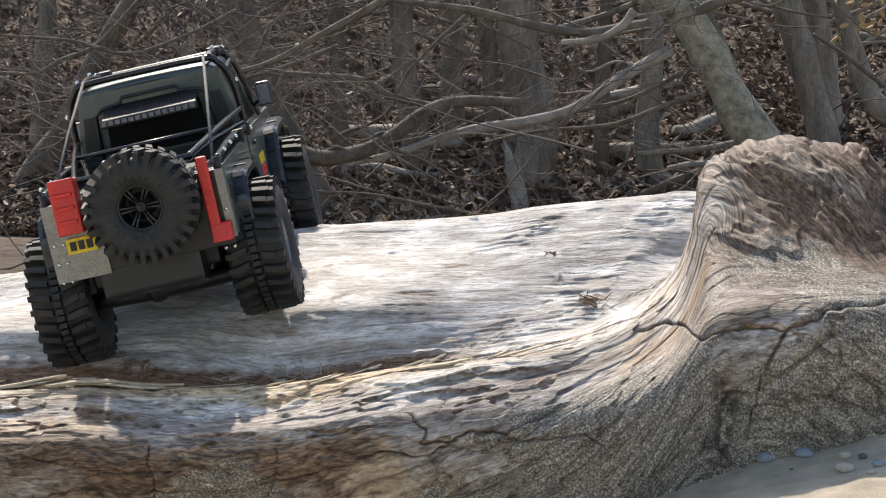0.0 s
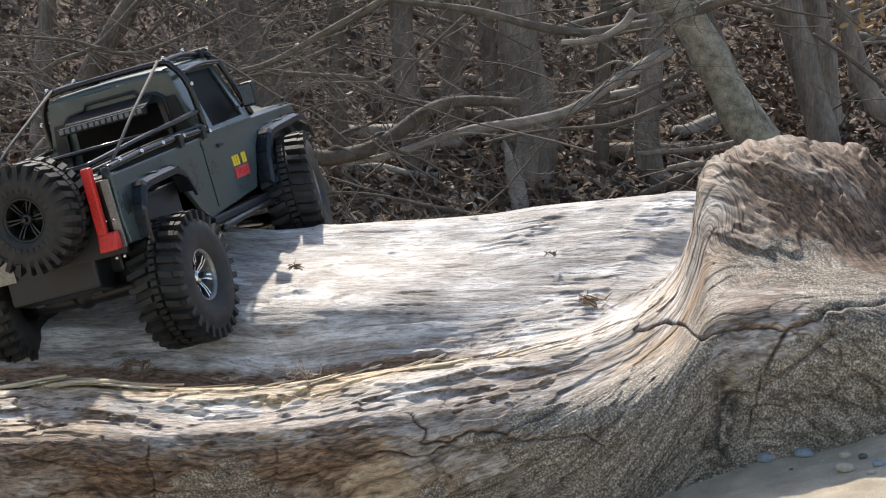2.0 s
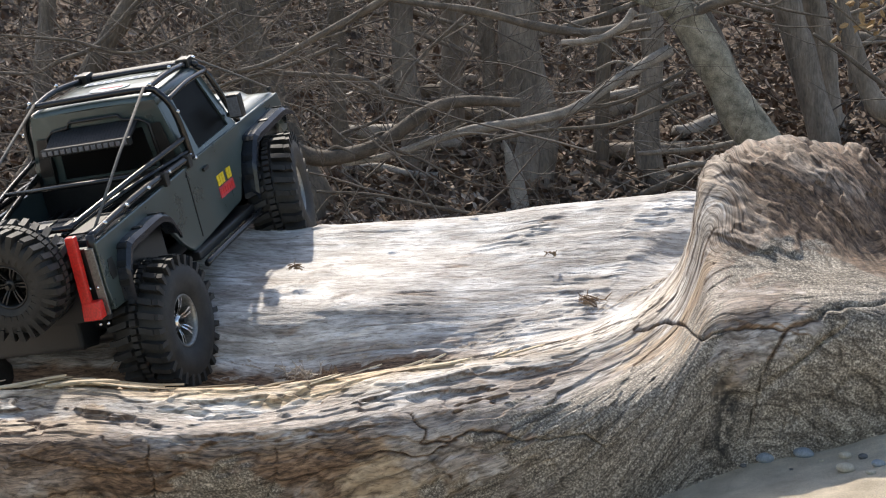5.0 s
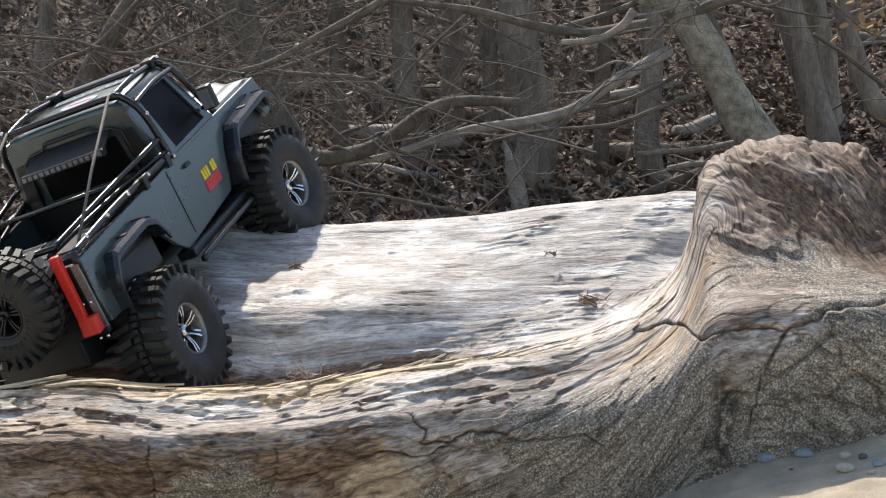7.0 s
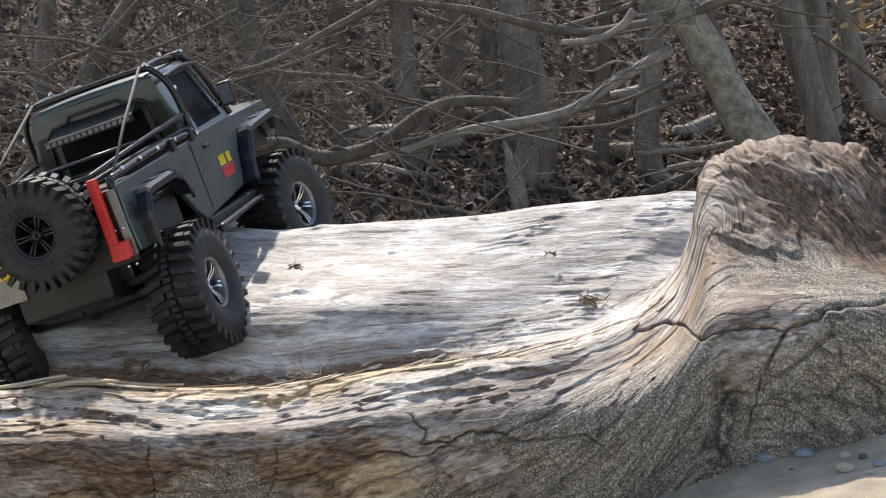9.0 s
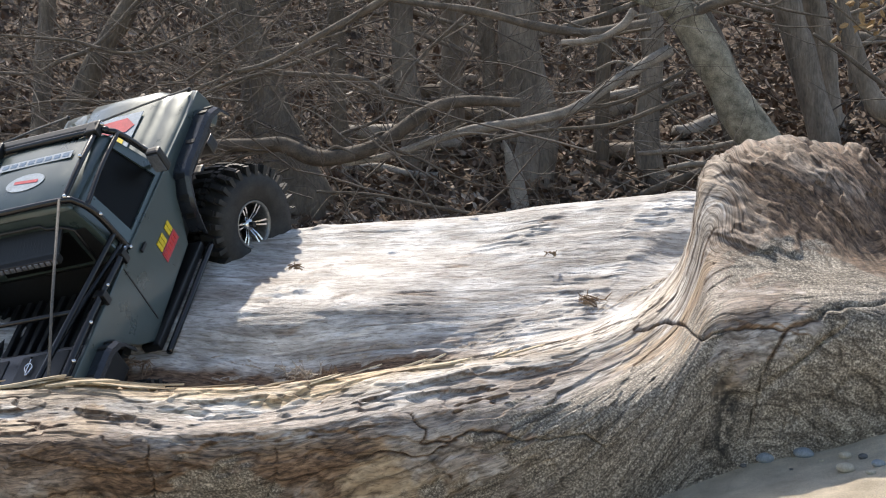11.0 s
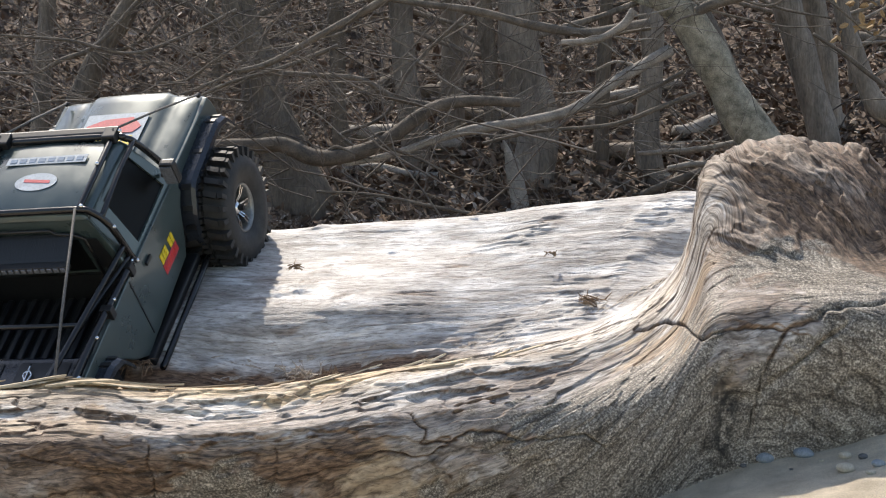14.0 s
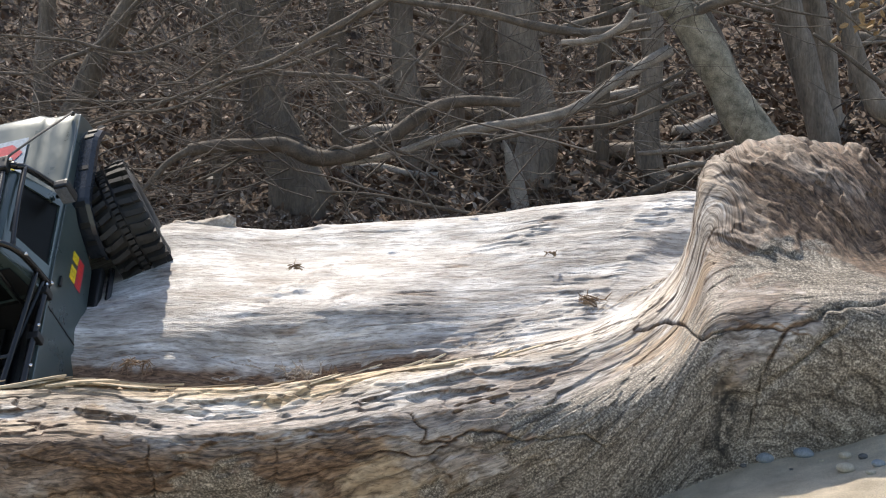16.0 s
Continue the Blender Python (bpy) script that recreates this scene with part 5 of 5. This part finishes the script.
# ---- splinters and fibres on the log ----
def log_fibres(count=420):
    r = random.Random(11)
    p, across = log_sheet(300, 0.3)
    spots = {v: int(np.searchsorted(across, v)) for v in (2.9, 4.75, 5.1, 7.9)}
    pieces = []
    for k in range(count):
        zone = r.random()
        j = int(r.gauss(spots[5.1], 2)) if zone < 0.45 else int(r.gauss(spots[2.9], 6))
        i = r.randint(95, 215)
        j = max(1, min(p.shape[1] - 2, j))
        c = Vector(p[i, j])
        du = Vector(p[i + 1, j] - p[i - 1, j]).normalized()
        dv = Vector(p[i, j + 1] - p[i, j - 1]).normalized()
        n = dv.cross(du)
        if n.z < 0:
            n = -n
        l, w = r.uniform(0.004, 0.018), r.uniform(0.0005, 0.0018)
        lift = r.uniform(0.001, 0.004)
        side = dv * w
        bend = r.uniform(-0.3, 0.3)
        a = c + n * 0.0005
        b = c + du * l * 0.5 + dv * bend * l * 0.5 + n * lift * 0.6
        e = c + du * l + dv * bend * l + n * lift
        pieces.append(([tuple(a - side), tuple(a + side), tuple(b + side * 0.8), tuple(b - side * 0.8), tuple(e), tuple(b - n * 0.001)], [(0, 1, 2, 3), (3, 2, 4), (0, 3, 5), (1, 5, 2), (3, 4, 5), (2, 5, 4)]))
    v, f = gather(pieces)
    ob = mesh_part("splinter_litter", v, f, M_splinter, log, smooth=False)
    return tagged(ob, "loose weathered splinters", kind="stuff")


M_splinter = mottled("weathered splinters", (0.20, 0.15, 0.11), (0.55, 0.49, 0.42), 60, 0.8, bump=0)
log_fibres()


def fibre_tuft(at, reach, strands, material, seed, lean=(0.0, -0.3, 1.0)):
    """A ragged tuft of torn wood fibres."""
    r = random.Random(seed)
    pieces = []
    for k in range(strands):
        p = Vector(swollen(at)) + Vector((r.gauss(0, reach * 0.35), r.gauss(0, reach * 0.12), r.gauss(0, reach * 0.10)))
        d = (Vector(lean) + Vector((r.gauss(0, 0.9), r.gauss(0, 0.35), r.gauss(0, 0.45)))).normalized()
        l, pts = reach * r.uniform(0.4, 1.1), []
        for i in range(6):
            pts.append(tuple(p))
            d = (d + Vector((r.gauss(0, 0.25), r.gauss(0, 0.15), r.gauss(-0.12, 0.2)))).normalized()
            p = p + d * l / 6
        w = r.uniform(0.0004, 0.0011)
        pieces.append(tube_data(pts, np.linspace(w, w * 0.3, 6), 4, False))
    v, f = gather(pieces)
    return mesh_part("fibre_tuft", v, f, material, log, "ragged tuft of torn wood fibres")


M_strip = mottled("pale split sapwood", (0.30, 0.21, 0.12), (0.66, 0.55, 0.39), 26, 0.8, bump=0.4, depth=0.001, stretch=(0.3, 2, 2))


def rim_splinters():
    """Long thin strips of split wood that lie along the near rim."""
    r = random.Random(31)
    p, across = log_sheet(700, 0.5)
    rim = int(np.searchsorted(across, 3.0))
    for k in range(34):
        x0 = r.uniform(-0.42, -0.275) if k < 20 else r.uniform(-0.27, 0.06)
        l = r.uniform(0.04, 0.13) if k < 20 else r.uniform(0.015, 0.05)
        j = rim - r.randint(0, 26)
        i0, i1 = (int(np.searchsorted(p[:, j, 0], x)) for x in (x0, x0 + l))
        i1 = max(i1, i0 + 6)
        w, thick, lift = r.uniform(0.0022, 0.0055), r.uniform(0.0008, 0.002), r.uniform(0.005, 0.010)
        V = []
        for i in range(i0, i1 + 1):
            f = (i - i0) / (i1 - i0)
            c = Vector(p[i, j])
            dv = Vector(p[i, j + 1] - p[i, j - 1]).normalized()
            n = Vector(p[i + 1, j] - p[i - 1, j]).normalized().cross(dv)
            n = n if n.z > 0 else -n
            c = c + n * (lift * (0.3 + 0.7 * f)) + dv * 0.003 * noise.noise((x0 * 90, f * 3, k))
            e = w * min(1, 6 * f + 0.25, 5 * (1 - f) + 0.15) * (1 + 0.4 * noise.noise((f * 9, k, 0)))
            V += [c - dv * e, c + dv * e, c + dv * e * 0.8 + n * thick, c - dv * e * 0.8 + n * thick]
        m = i1 - i0
        F = [(a * 4 + b, a * 4 + (b + 1) % 4, a * 4 + 4 + (b + 1) % 4, a * 4 + 4 + b) for a in range(m) for b in range(4)] + [(3, 2, 1, 0), (m * 4, m * 4 + 1, m * 4 + 2, m * 4 + 3)]
        mesh_part("splinter", V, F, M_strip, log, smooth=False)


rim_splinters()
M_fibre = mottled("torn brown fibres", (0.11, 0.065, 0.04), (0.34, 0.24, 0.16), 90, 0.85, bump=0)
fibre_tuft((-0.287, 2.050, 0.378), 0.020, 34, M_fibre, 1, (0.1, -0.5, -0.2))
fibre_tuft((-0.130, 2.045, 0.366), 0.018, 46, M_splinter, 2)
fibre_tuft((-0.105, 2.045, 0.366), 0.014, 30, M_fibre, 3)
fibre_tuft((0.140, 2.085, 0.432), 0.016, 40, M_fibre, 4, (0.2, -0.4, 0.4))
fibre_tuft((-0.146, 2.165, 0.455), 0.008, 26, M_fibre, 5, (0.8, -0.3, 0.2))
fibre_tuft((0.105, 2.150, 0.470), 0.007, 16, M_fibre, 6, (0.8, -0.3, 0.2))
fibre_tuft((-0.060, 2.275, 0.492), 0.010, 12, M_fibre, 7)
fibre_tuft((0.030, 2.270, 0.497), 0.008, 9, M_fibre, 8)


def knot():
    """The weathered hump on the trunk's top edge."""
    v, f = limb([(-0.300, 2.245, 0.462, 0.006), (-0.275, 2.25, 0.480, 0.008), (-0.245, 2.255, 0.484, 0.007), (-0.222, 2.255, 0.485, 0.009), (-0.205, 2.26, 0.474, 0.004)], 120, 20, 1.0)
    v = [tuple(Vector(c) + 0.006 * noise.noise_vector(Vector(c) * 45) + 0.003 * noise.noise_vector(Vector(c) * 140)) for c in v]
    mesh_part("knot", v, f, M_splinter, log)


knot()


def leafy_twig():
    """The twig that still holds a few tan leaves."""
    r = random.Random(21)
    twig = empty("leafy_twig", (1.42, 7.8, 0.70))
    inv = Matrix.Translation(twig.location).inverted()
    v, f = limb([(1.30, 7.8, 0.80, 0.006), (1.42, 7.8, 0.70, 0.005), (1.50, 7.8, 0.64, 0.004), (1.60, 7.8, 0.62, 0.002)], 20, 6, 1.5)
    mesh_part("stem", v, f, M_bark["dark"], twig).matrix_parent_inverse = inv
    for k in range(26):
        s = r.uniform(0.014, 0.026)
        m = pose(r.uniform(1.36, 1.58), 7.8 + r.gauss(0, 0.03), r.uniform(0.60, 0.78), r.uniform(40, 120), r.gauss(0, 30), r.uniform(0, 360))
        pts = [(-s, 0, 0), (-0.3 * s, -0.5 * s, 0.2 * s), (0.6 * s, -0.38 * s, 0.2 * s), (1.1 * s, 0, 0), (0.6 * s, 0.38 * s, 0.2 * s), (-0.3 * s, 0.5 * s, 0.2 * s)]
        mesh_part("leaf", [tuple(m @ Vector(c)) for c in pts], [(0, 1, 2, 3), (0, 3, 4, 5)], M_tan_leaf, twig, smooth=False).matrix_parent_inverse = inv
    tagged(twig, "thin twig with a few dry tan leaves", "twig")


M_tan_leaf = mottled("dry tan leaf", (0.24, 0.15, 0.07), (0.42, 0.29, 0.15), 20, 0.8, bump=0)
leafy_twig()


# ---- what moves ----
def motions():
    walk(truck, [
        (0.00, pose(-0.2496, 2.1850, 0.4700, -12.71, -3.83, 89.09)),
        (0.50, pose(-0.2615, 2.1952, 0.4684, -12.42, -4.21, 84.60)),
        (1.00, pose(-0.2687, 2.1999, 0.4672, -14.44, -4.82, 78.61)),
        (1.50, pose(-0.2732, 2.2049, 0.4660, -15.49, -5.22, 75.12)),
        (2.00, pose(-0.2773, 2.2049, 0.4650, -14.67, -5.64, 72.92)),
        (2.50, pose(-0.2791, 2.2050, 0.4632, -16.68, -6.57, 72.78)),
        (3.00, pose(-0.2795, 2.2029, 0.4630, -15.06, -6.68, 72.63)),
        (3.50, pose(-0.2802, 2.1999, 0.4619, -15.00, -7.23, 72.50)),
        (4.00, pose(-0.2901, 2.1917, 0.4519, -12.00, -12.17, 72.85)),
        (4.20, pose(-0.2899, 2.1867, 0.4519, -11.44, -12.58, 72.86)),
        (6.30, pose(-0.2992, 2.1832, 0.4503, -8.65, -21.11, 73.55)),
        (6.50, pose(-0.2952, 2.1801, 0.4445, -13.22, -19.69, 74.38)),
        (7.00, pose(-0.2883, 2.1719, 0.4471, -19.63, -18.48, 74.05)),
        (7.50, pose(-0.2874, 2.1698, 0.4469, -19.91, -18.46, 74.03)),
        (8.00, pose(-0.2854, 2.1832, 0.4517, -19.28, -16.09, 74.01)),
        (8.50, pose(-0.2778, 2.2006, 0.4608, -17.71, -10.82, 74.21)),
        (9.00, pose(-0.2835, 2.2072, 0.4598, -18.93, -7.26, 77.62)),
        (9.20, pose(-0.2846, 2.2073, 0.4594, -18.64, -7.85, 77.16)),
        (11.30, pose(-0.3239, 2.1204, 0.3883, -14.72, -39.19, 74.74)),
        (11.50, pose(-0.3222, 2.1151, 0.3898, -14.12, -39.15, 74.39)),
        (12.00, pose(-0.3174, 2.1196, 0.3921, -12.07, -39.24, 72.30)),
        (12.50, pose(-0.3210, 2.1177, 0.3875, -11.52, -39.09, 72.87)),
        (13.00, pose(-0.3257, 2.1167, 0.3891, -8.13, -38.62, 73.35)),
        (13.50, pose(-0.3281, 2.1156, 0.3936, -5.37, -38.56, 72.87)),
        (14.00, pose(-0.3324, 2.1168, 0.3924, -5.45, -38.43, 73.65)),
        (14.50, pose(-0.3429, 2.1155, 0.3900, -6.72, -38.48, 76.34)),
        (15.00, pose(-0.3706, 2.1221, 0.3830, -10.67, -39.24, 80.67)),
        (15.50, pose(-0.4090, 2.1270, 0.3668, -16.81, -39.31, 88.94)),
        (16.00, pose(-0.4124, 2.1260, 0.3624, -16.66, -40.49, 88.19)),
    ])
    walk(wheels[0], [   # rear right
        (0.00, pose(-0.164, -0.091, 0.0130, 0, 0.0, 0.0)),
        (0.50, pose(-0.164, -0.091, 0.0090, 0, 9.4, 0.0)),
        (1.00, pose(-0.164, -0.091, 0.0000, 0, 13.0, 0.0)),
        (1.50, pose(-0.164, -0.091, -0.0080, 0, 16.7, 0.0)),
        (2.00, pose(-0.164, -0.091, -0.0130, 0, 15.5, 0.0)),
        (2.50, pose(-0.164, -0.091, -0.0123, 0, 14.8, 0.0)),
        (3.00, pose(-0.164, -0.091, -0.0117, 0, 12.7, 0.0)),
        (3.50, pose(-0.164, -0.091, -0.0110, 0, 9.5, 0.0)),
        (4.00, pose(-0.164, -0.091, -0.0040, 0, -2.9, 0.0)),
        (4.20, pose(-0.164, -0.091, -0.0038, 0, -7.5, 0.0)),
        (6.30, pose(-0.164, -0.091, -0.0012, 0, -13.8, 0.0)),
        (6.50, pose(-0.164, -0.091, -0.0010, 0, -17.6, 0.0)),
        (7.00, pose(-0.164, -0.091, -0.0130, 0, -22.4, 0.0)),
        (7.50, pose(-0.164, -0.091, -0.0170, 0, -24.2, 0.0)),
        (8.00, pose(-0.164, -0.091, -0.0200, 0, -9.9, 0.0)),
        (8.50, pose(-0.164, -0.091, -0.0230, 0, 10.7, 0.0)),
        (9.00, pose(-0.164, -0.091, -0.0194, 0, 15.5, 0.0)),
        (9.20, pose(-0.164, -0.091, -0.0180, 0, 15.3, 0.0)),
        (10.25, pose(-0.164, -0.091, -0.0090, 0, -40.1, 0.0)),
        (11.30, pose(-0.164, -0.091, 0.0000, 0, -95.4, 0.0)),
        (11.50, pose(-0.164, -0.091, 0.0000, 0, -98.1, 0.0)),
        (12.00, pose(-0.164, -0.091, 0.0000, 0, -92.2, 0.0)),
        (12.50, pose(-0.164, -0.091, 0.0000, 0, -97.3, 0.0)),
        (13.00, pose(-0.164, -0.091, 0.0000, 0, -98.2, 0.0)),
        (13.50, pose(-0.164, -0.091, 0.0000, 0, -96.7, 0.0)),
        (14.00, pose(-0.164, -0.091, 0.0000, 0, -97.6, 0.0)),
        (14.50, pose(-0.164, -0.091, 0.0000, 0, -102.2, 0.0)),
        (15.00, pose(-0.164, -0.091, 0.0000, 0, -105.9, 0.0)),
        (15.50, pose(-0.164, -0.091, 0.0000, 0, -115.0, 0.0)),
        (16.00, pose(-0.164, -0.091, 0.0000, 0, -118.8, 0.0)),
    ])
    walk(wheels[1], [   # rear left
        (0.00, pose(-0.162, 0.092, 0.0020, 0, -0.0, 180.0)),
        (0.50, pose(-0.162, 0.092, 0.0020, 0, -9.4, 180.0)),
        (1.00, pose(-0.162, 0.092, 0.0060, 0, -13.0, 180.0)),
        (1.50, pose(-0.162, 0.092, 0.0050, 0, -16.7, 180.0)),
        (2.00, pose(-0.162, 0.092, 0.0040, 0, -15.5, 180.0)),
        (2.50, pose(-0.162, 0.092, 0.0040, 0, -14.8, 180.0)),
        (3.00, pose(-0.162, 0.092, 0.0040, 0, -12.7, 180.0)),
        (3.50, pose(-0.162, 0.092, 0.0040, 0, -9.5, 180.0)),
        (4.00, pose(-0.162, 0.092, 0.0040, 0, 2.9, 180.0)),
        (4.20, pose(-0.162, 0.092, 0.0033, 0, 7.5, 180.0)),
        (6.30, pose(-0.162, 0.092, -0.0043, 0, 13.8, 180.0)),
        (6.50, pose(-0.162, 0.092, -0.0050, 0, 17.6, 180.0)),
        (7.00, pose(-0.162, 0.092, -0.0059, 0, 22.4, 180.0)),
        (7.50, pose(-0.162, 0.092, -0.0069, 0, 24.2, 180.0)),
        (8.00, pose(-0.162, 0.092, -0.0078, 0, 9.9, 180.0)),
        (8.50, pose(-0.162, 0.092, -0.0087, 0, -10.7, 180.0)),
        (9.00, pose(-0.162, 0.092, -0.0096, 0, -15.5, 180.0)),
        (9.20, pose(-0.162, 0.092, -0.0100, 0, -15.3, 180.0)),
        (10.25, pose(-0.162, 0.092, -0.0050, 0, 40.1, 180.0)),
        (11.30, pose(-0.162, 0.092, 0.0000, 0, 95.4, 180.0)),
        (11.50, pose(-0.162, 0.092, 0.0000, 0, 98.1, 180.0)),
        (12.00, pose(-0.162, 0.092, 0.0000, 0, 92.2, 180.0)),
        (12.50, pose(-0.162, 0.092, 0.0000, 0, 97.3, 180.0)),
        (13.00, pose(-0.162, 0.092, 0.0000, 0, 98.2, 180.0)),
        (13.50, pose(-0.162, 0.092, 0.0000, 0, 96.7, 180.0)),
        (14.00, pose(-0.162, 0.092, 0.0000, 0, 97.6, 180.0)),
        (14.50, pose(-0.162, 0.092, 0.0000, 0, 102.2, 180.0)),
        (15.00, pose(-0.162, 0.092, 0.0000, 0, 105.9, 180.0)),
        (15.50, pose(-0.162, 0.092, 0.0000, 0, 115.0, 180.0)),
        (16.00, pose(-0.162, 0.092, 0.0000, 0, 118.8, 180.0)),
    ])
    walk(wheels[2], [   # front right
        (0.00, pose(0.150, -0.090, 0.0120, 0, 0.0, 3.0)),
        (0.50, pose(0.150, -0.090, 0.0140, 0, 9.4, 5.0)),
        (1.00, pose(0.150, -0.090, 0.0160, 0, 13.0, 11.0)),
        (1.50, pose(0.150, -0.090, 0.0150, 0, 16.7, 15.0)),
        (2.00, pose(0.150, -0.090, 0.0140, 0, 15.5, 16.0)),
        (2.50, pose(0.150, -0.090, -0.0080, 0, 14.8, -6.0)),
        (3.00, pose(0.150, -0.090, 0.0100, 0, 12.7, 14.0)),
        (3.50, pose(0.150, -0.090, 0.0140, 0, 9.5, 17.0)),
        (4.00, pose(0.150, -0.090, 0.0180, 0, -2.9, 16.0)),
        (4.20, pose(0.150, -0.090, 0.0175, 0, -7.5, 16.0)),
        (6.30, pose(0.150, -0.090, 0.0125, 0, -13.8, 14.0)),
        (6.50, pose(0.150, -0.090, 0.0120, 0, -17.6, 4.0)),
        (7.00, pose(0.150, -0.090, 0.0000, 0, -22.4, -4.0)),
        (7.50, pose(0.150, -0.090, -0.0020, 0, -24.2, -5.0)),
        (8.00, pose(0.150, -0.090, -0.0055, 0, -9.9, -4.0)),
        (8.50, pose(0.150, -0.090, -0.0090, 0, 10.7, -8.0)),
        (9.00, pose(0.150, -0.090, -0.0104, 0, 15.5, -10.0)),
        (9.20, pose(0.150, -0.090, -0.0110, 0, 15.3, -10.0)),
        (10.25, pose(0.150, -0.090, -0.0120, 0, -40.1, -14.0)),
        (11.30, pose(0.150, -0.090, -0.0130, 0, -95.4, -18.0)),
        (11.50, pose(0.150, -0.090, -0.0130, 0, -98.1, -18.0)),
        (12.00, pose(0.150, -0.090, -0.0050, 0, -92.2, -12.0)),
        (12.50, pose(0.150, -0.090, 0.0030, 0, -97.3, 0.0)),
        (13.00, pose(0.150, -0.090, 0.0095, 0, -98.2, 1.0)),
        (13.50, pose(0.150, -0.090, 0.0160, 0, -96.7, 2.0)),
        (14.00, pose(0.150, -0.094, 0.0230, 0, -97.6, 2.0)),
        (14.50, pose(0.150, -0.098, 0.0300, 0, -102.2, 6.0)),
        (15.00, pose(0.150, -0.100, 0.0220, 0, -105.9, 17.0)),
        (15.50, pose(0.150, -0.102, 0.0120, 0, -115.0, 23.0)),
        (16.00, pose(0.150, -0.102, 0.0140, 0, -118.8, 23.0)),
    ])
    walk(wheels[3], [   # front left
        (0.00, pose(0.150, 0.090, -0.0060, 0, -0.0, 183.0)),
        (0.50, pose(0.150, 0.090, -0.0070, 0, -9.4, 185.0)),
        (1.00, pose(0.150, 0.090, -0.0080, 0, -13.0, 191.0)),
        (1.50, pose(0.150, 0.090, -0.0075, 0, -16.7, 195.0)),
        (2.00, pose(0.150, 0.090, -0.0070, 0, -15.5, 196.0)),
        (2.50, pose(0.150, 0.090, 0.0040, 0, -14.8, 174.0)),
        (3.00, pose(0.150, 0.090, -0.0050, 0, -12.7, 194.0)),
        (3.50, pose(0.150, 0.090, -0.0070, 0, -9.5, 197.0)),
        (4.00, pose(0.150, 0.090, -0.0090, 0, 2.9, 196.0)),
        (4.20, pose(0.150, 0.090, -0.0088, 0, 7.5, 196.0)),
        (6.30, pose(0.150, 0.090, -0.0062, 0, 13.8, 194.0)),
        (6.50, pose(0.150, 0.090, -0.0060, 0, 17.6, 184.0)),
        (7.00, pose(0.150, 0.090, -0.0000, 0, 22.4, 176.0)),
        (7.50, pose(0.150, 0.090, 0.0010, 0, 24.2, 175.0)),
        (8.00, pose(0.150, 0.090, 0.0027, 0, 9.9, 176.0)),
        (8.50, pose(0.150, 0.090, 0.0045, 0, -10.7, 172.0)),
        (9.00, pose(0.150, 0.090, 0.0052, 0, -15.5, 170.0)),
        (9.20, pose(0.150, 0.090, 0.0055, 0, -15.3, 170.0)),
        (10.25, pose(0.150, 0.090, 0.0060, 0, 40.1, 166.0)),
        (11.30, pose(0.150, 0.090, 0.0065, 0, 95.4, 162.0)),
        (11.50, pose(0.150, 0.090, 0.0065, 0, 98.1, 162.0)),
        (12.00, pose(0.150, 0.090, 0.0025, 0, 92.2, 168.0)),
        (12.50, pose(0.150, 0.090, -0.0015, 0, 97.3, 180.0)),
        (13.00, pose(0.150, 0.090, -0.0048, 0, 98.2, 181.0)),
        (13.50, pose(0.150, 0.090, -0.0080, 0, 96.7, 182.0)),
        (14.00, pose(0.150, 0.090, -0.0115, 0, 97.6, 182.0)),
        (14.50, pose(0.150, 0.090, -0.0150, 0, 102.2, 186.0)),
        (15.00, pose(0.150, 0.090, -0.0110, 0, 105.9, 197.0)),
        (15.50, pose(0.150, 0.090, -0.0060, 0, 115.0, 203.0)),
        (16.00, pose(0.150, 0.090, -0.0070, 0, 118.8, 203.0)),
    ])


motions()
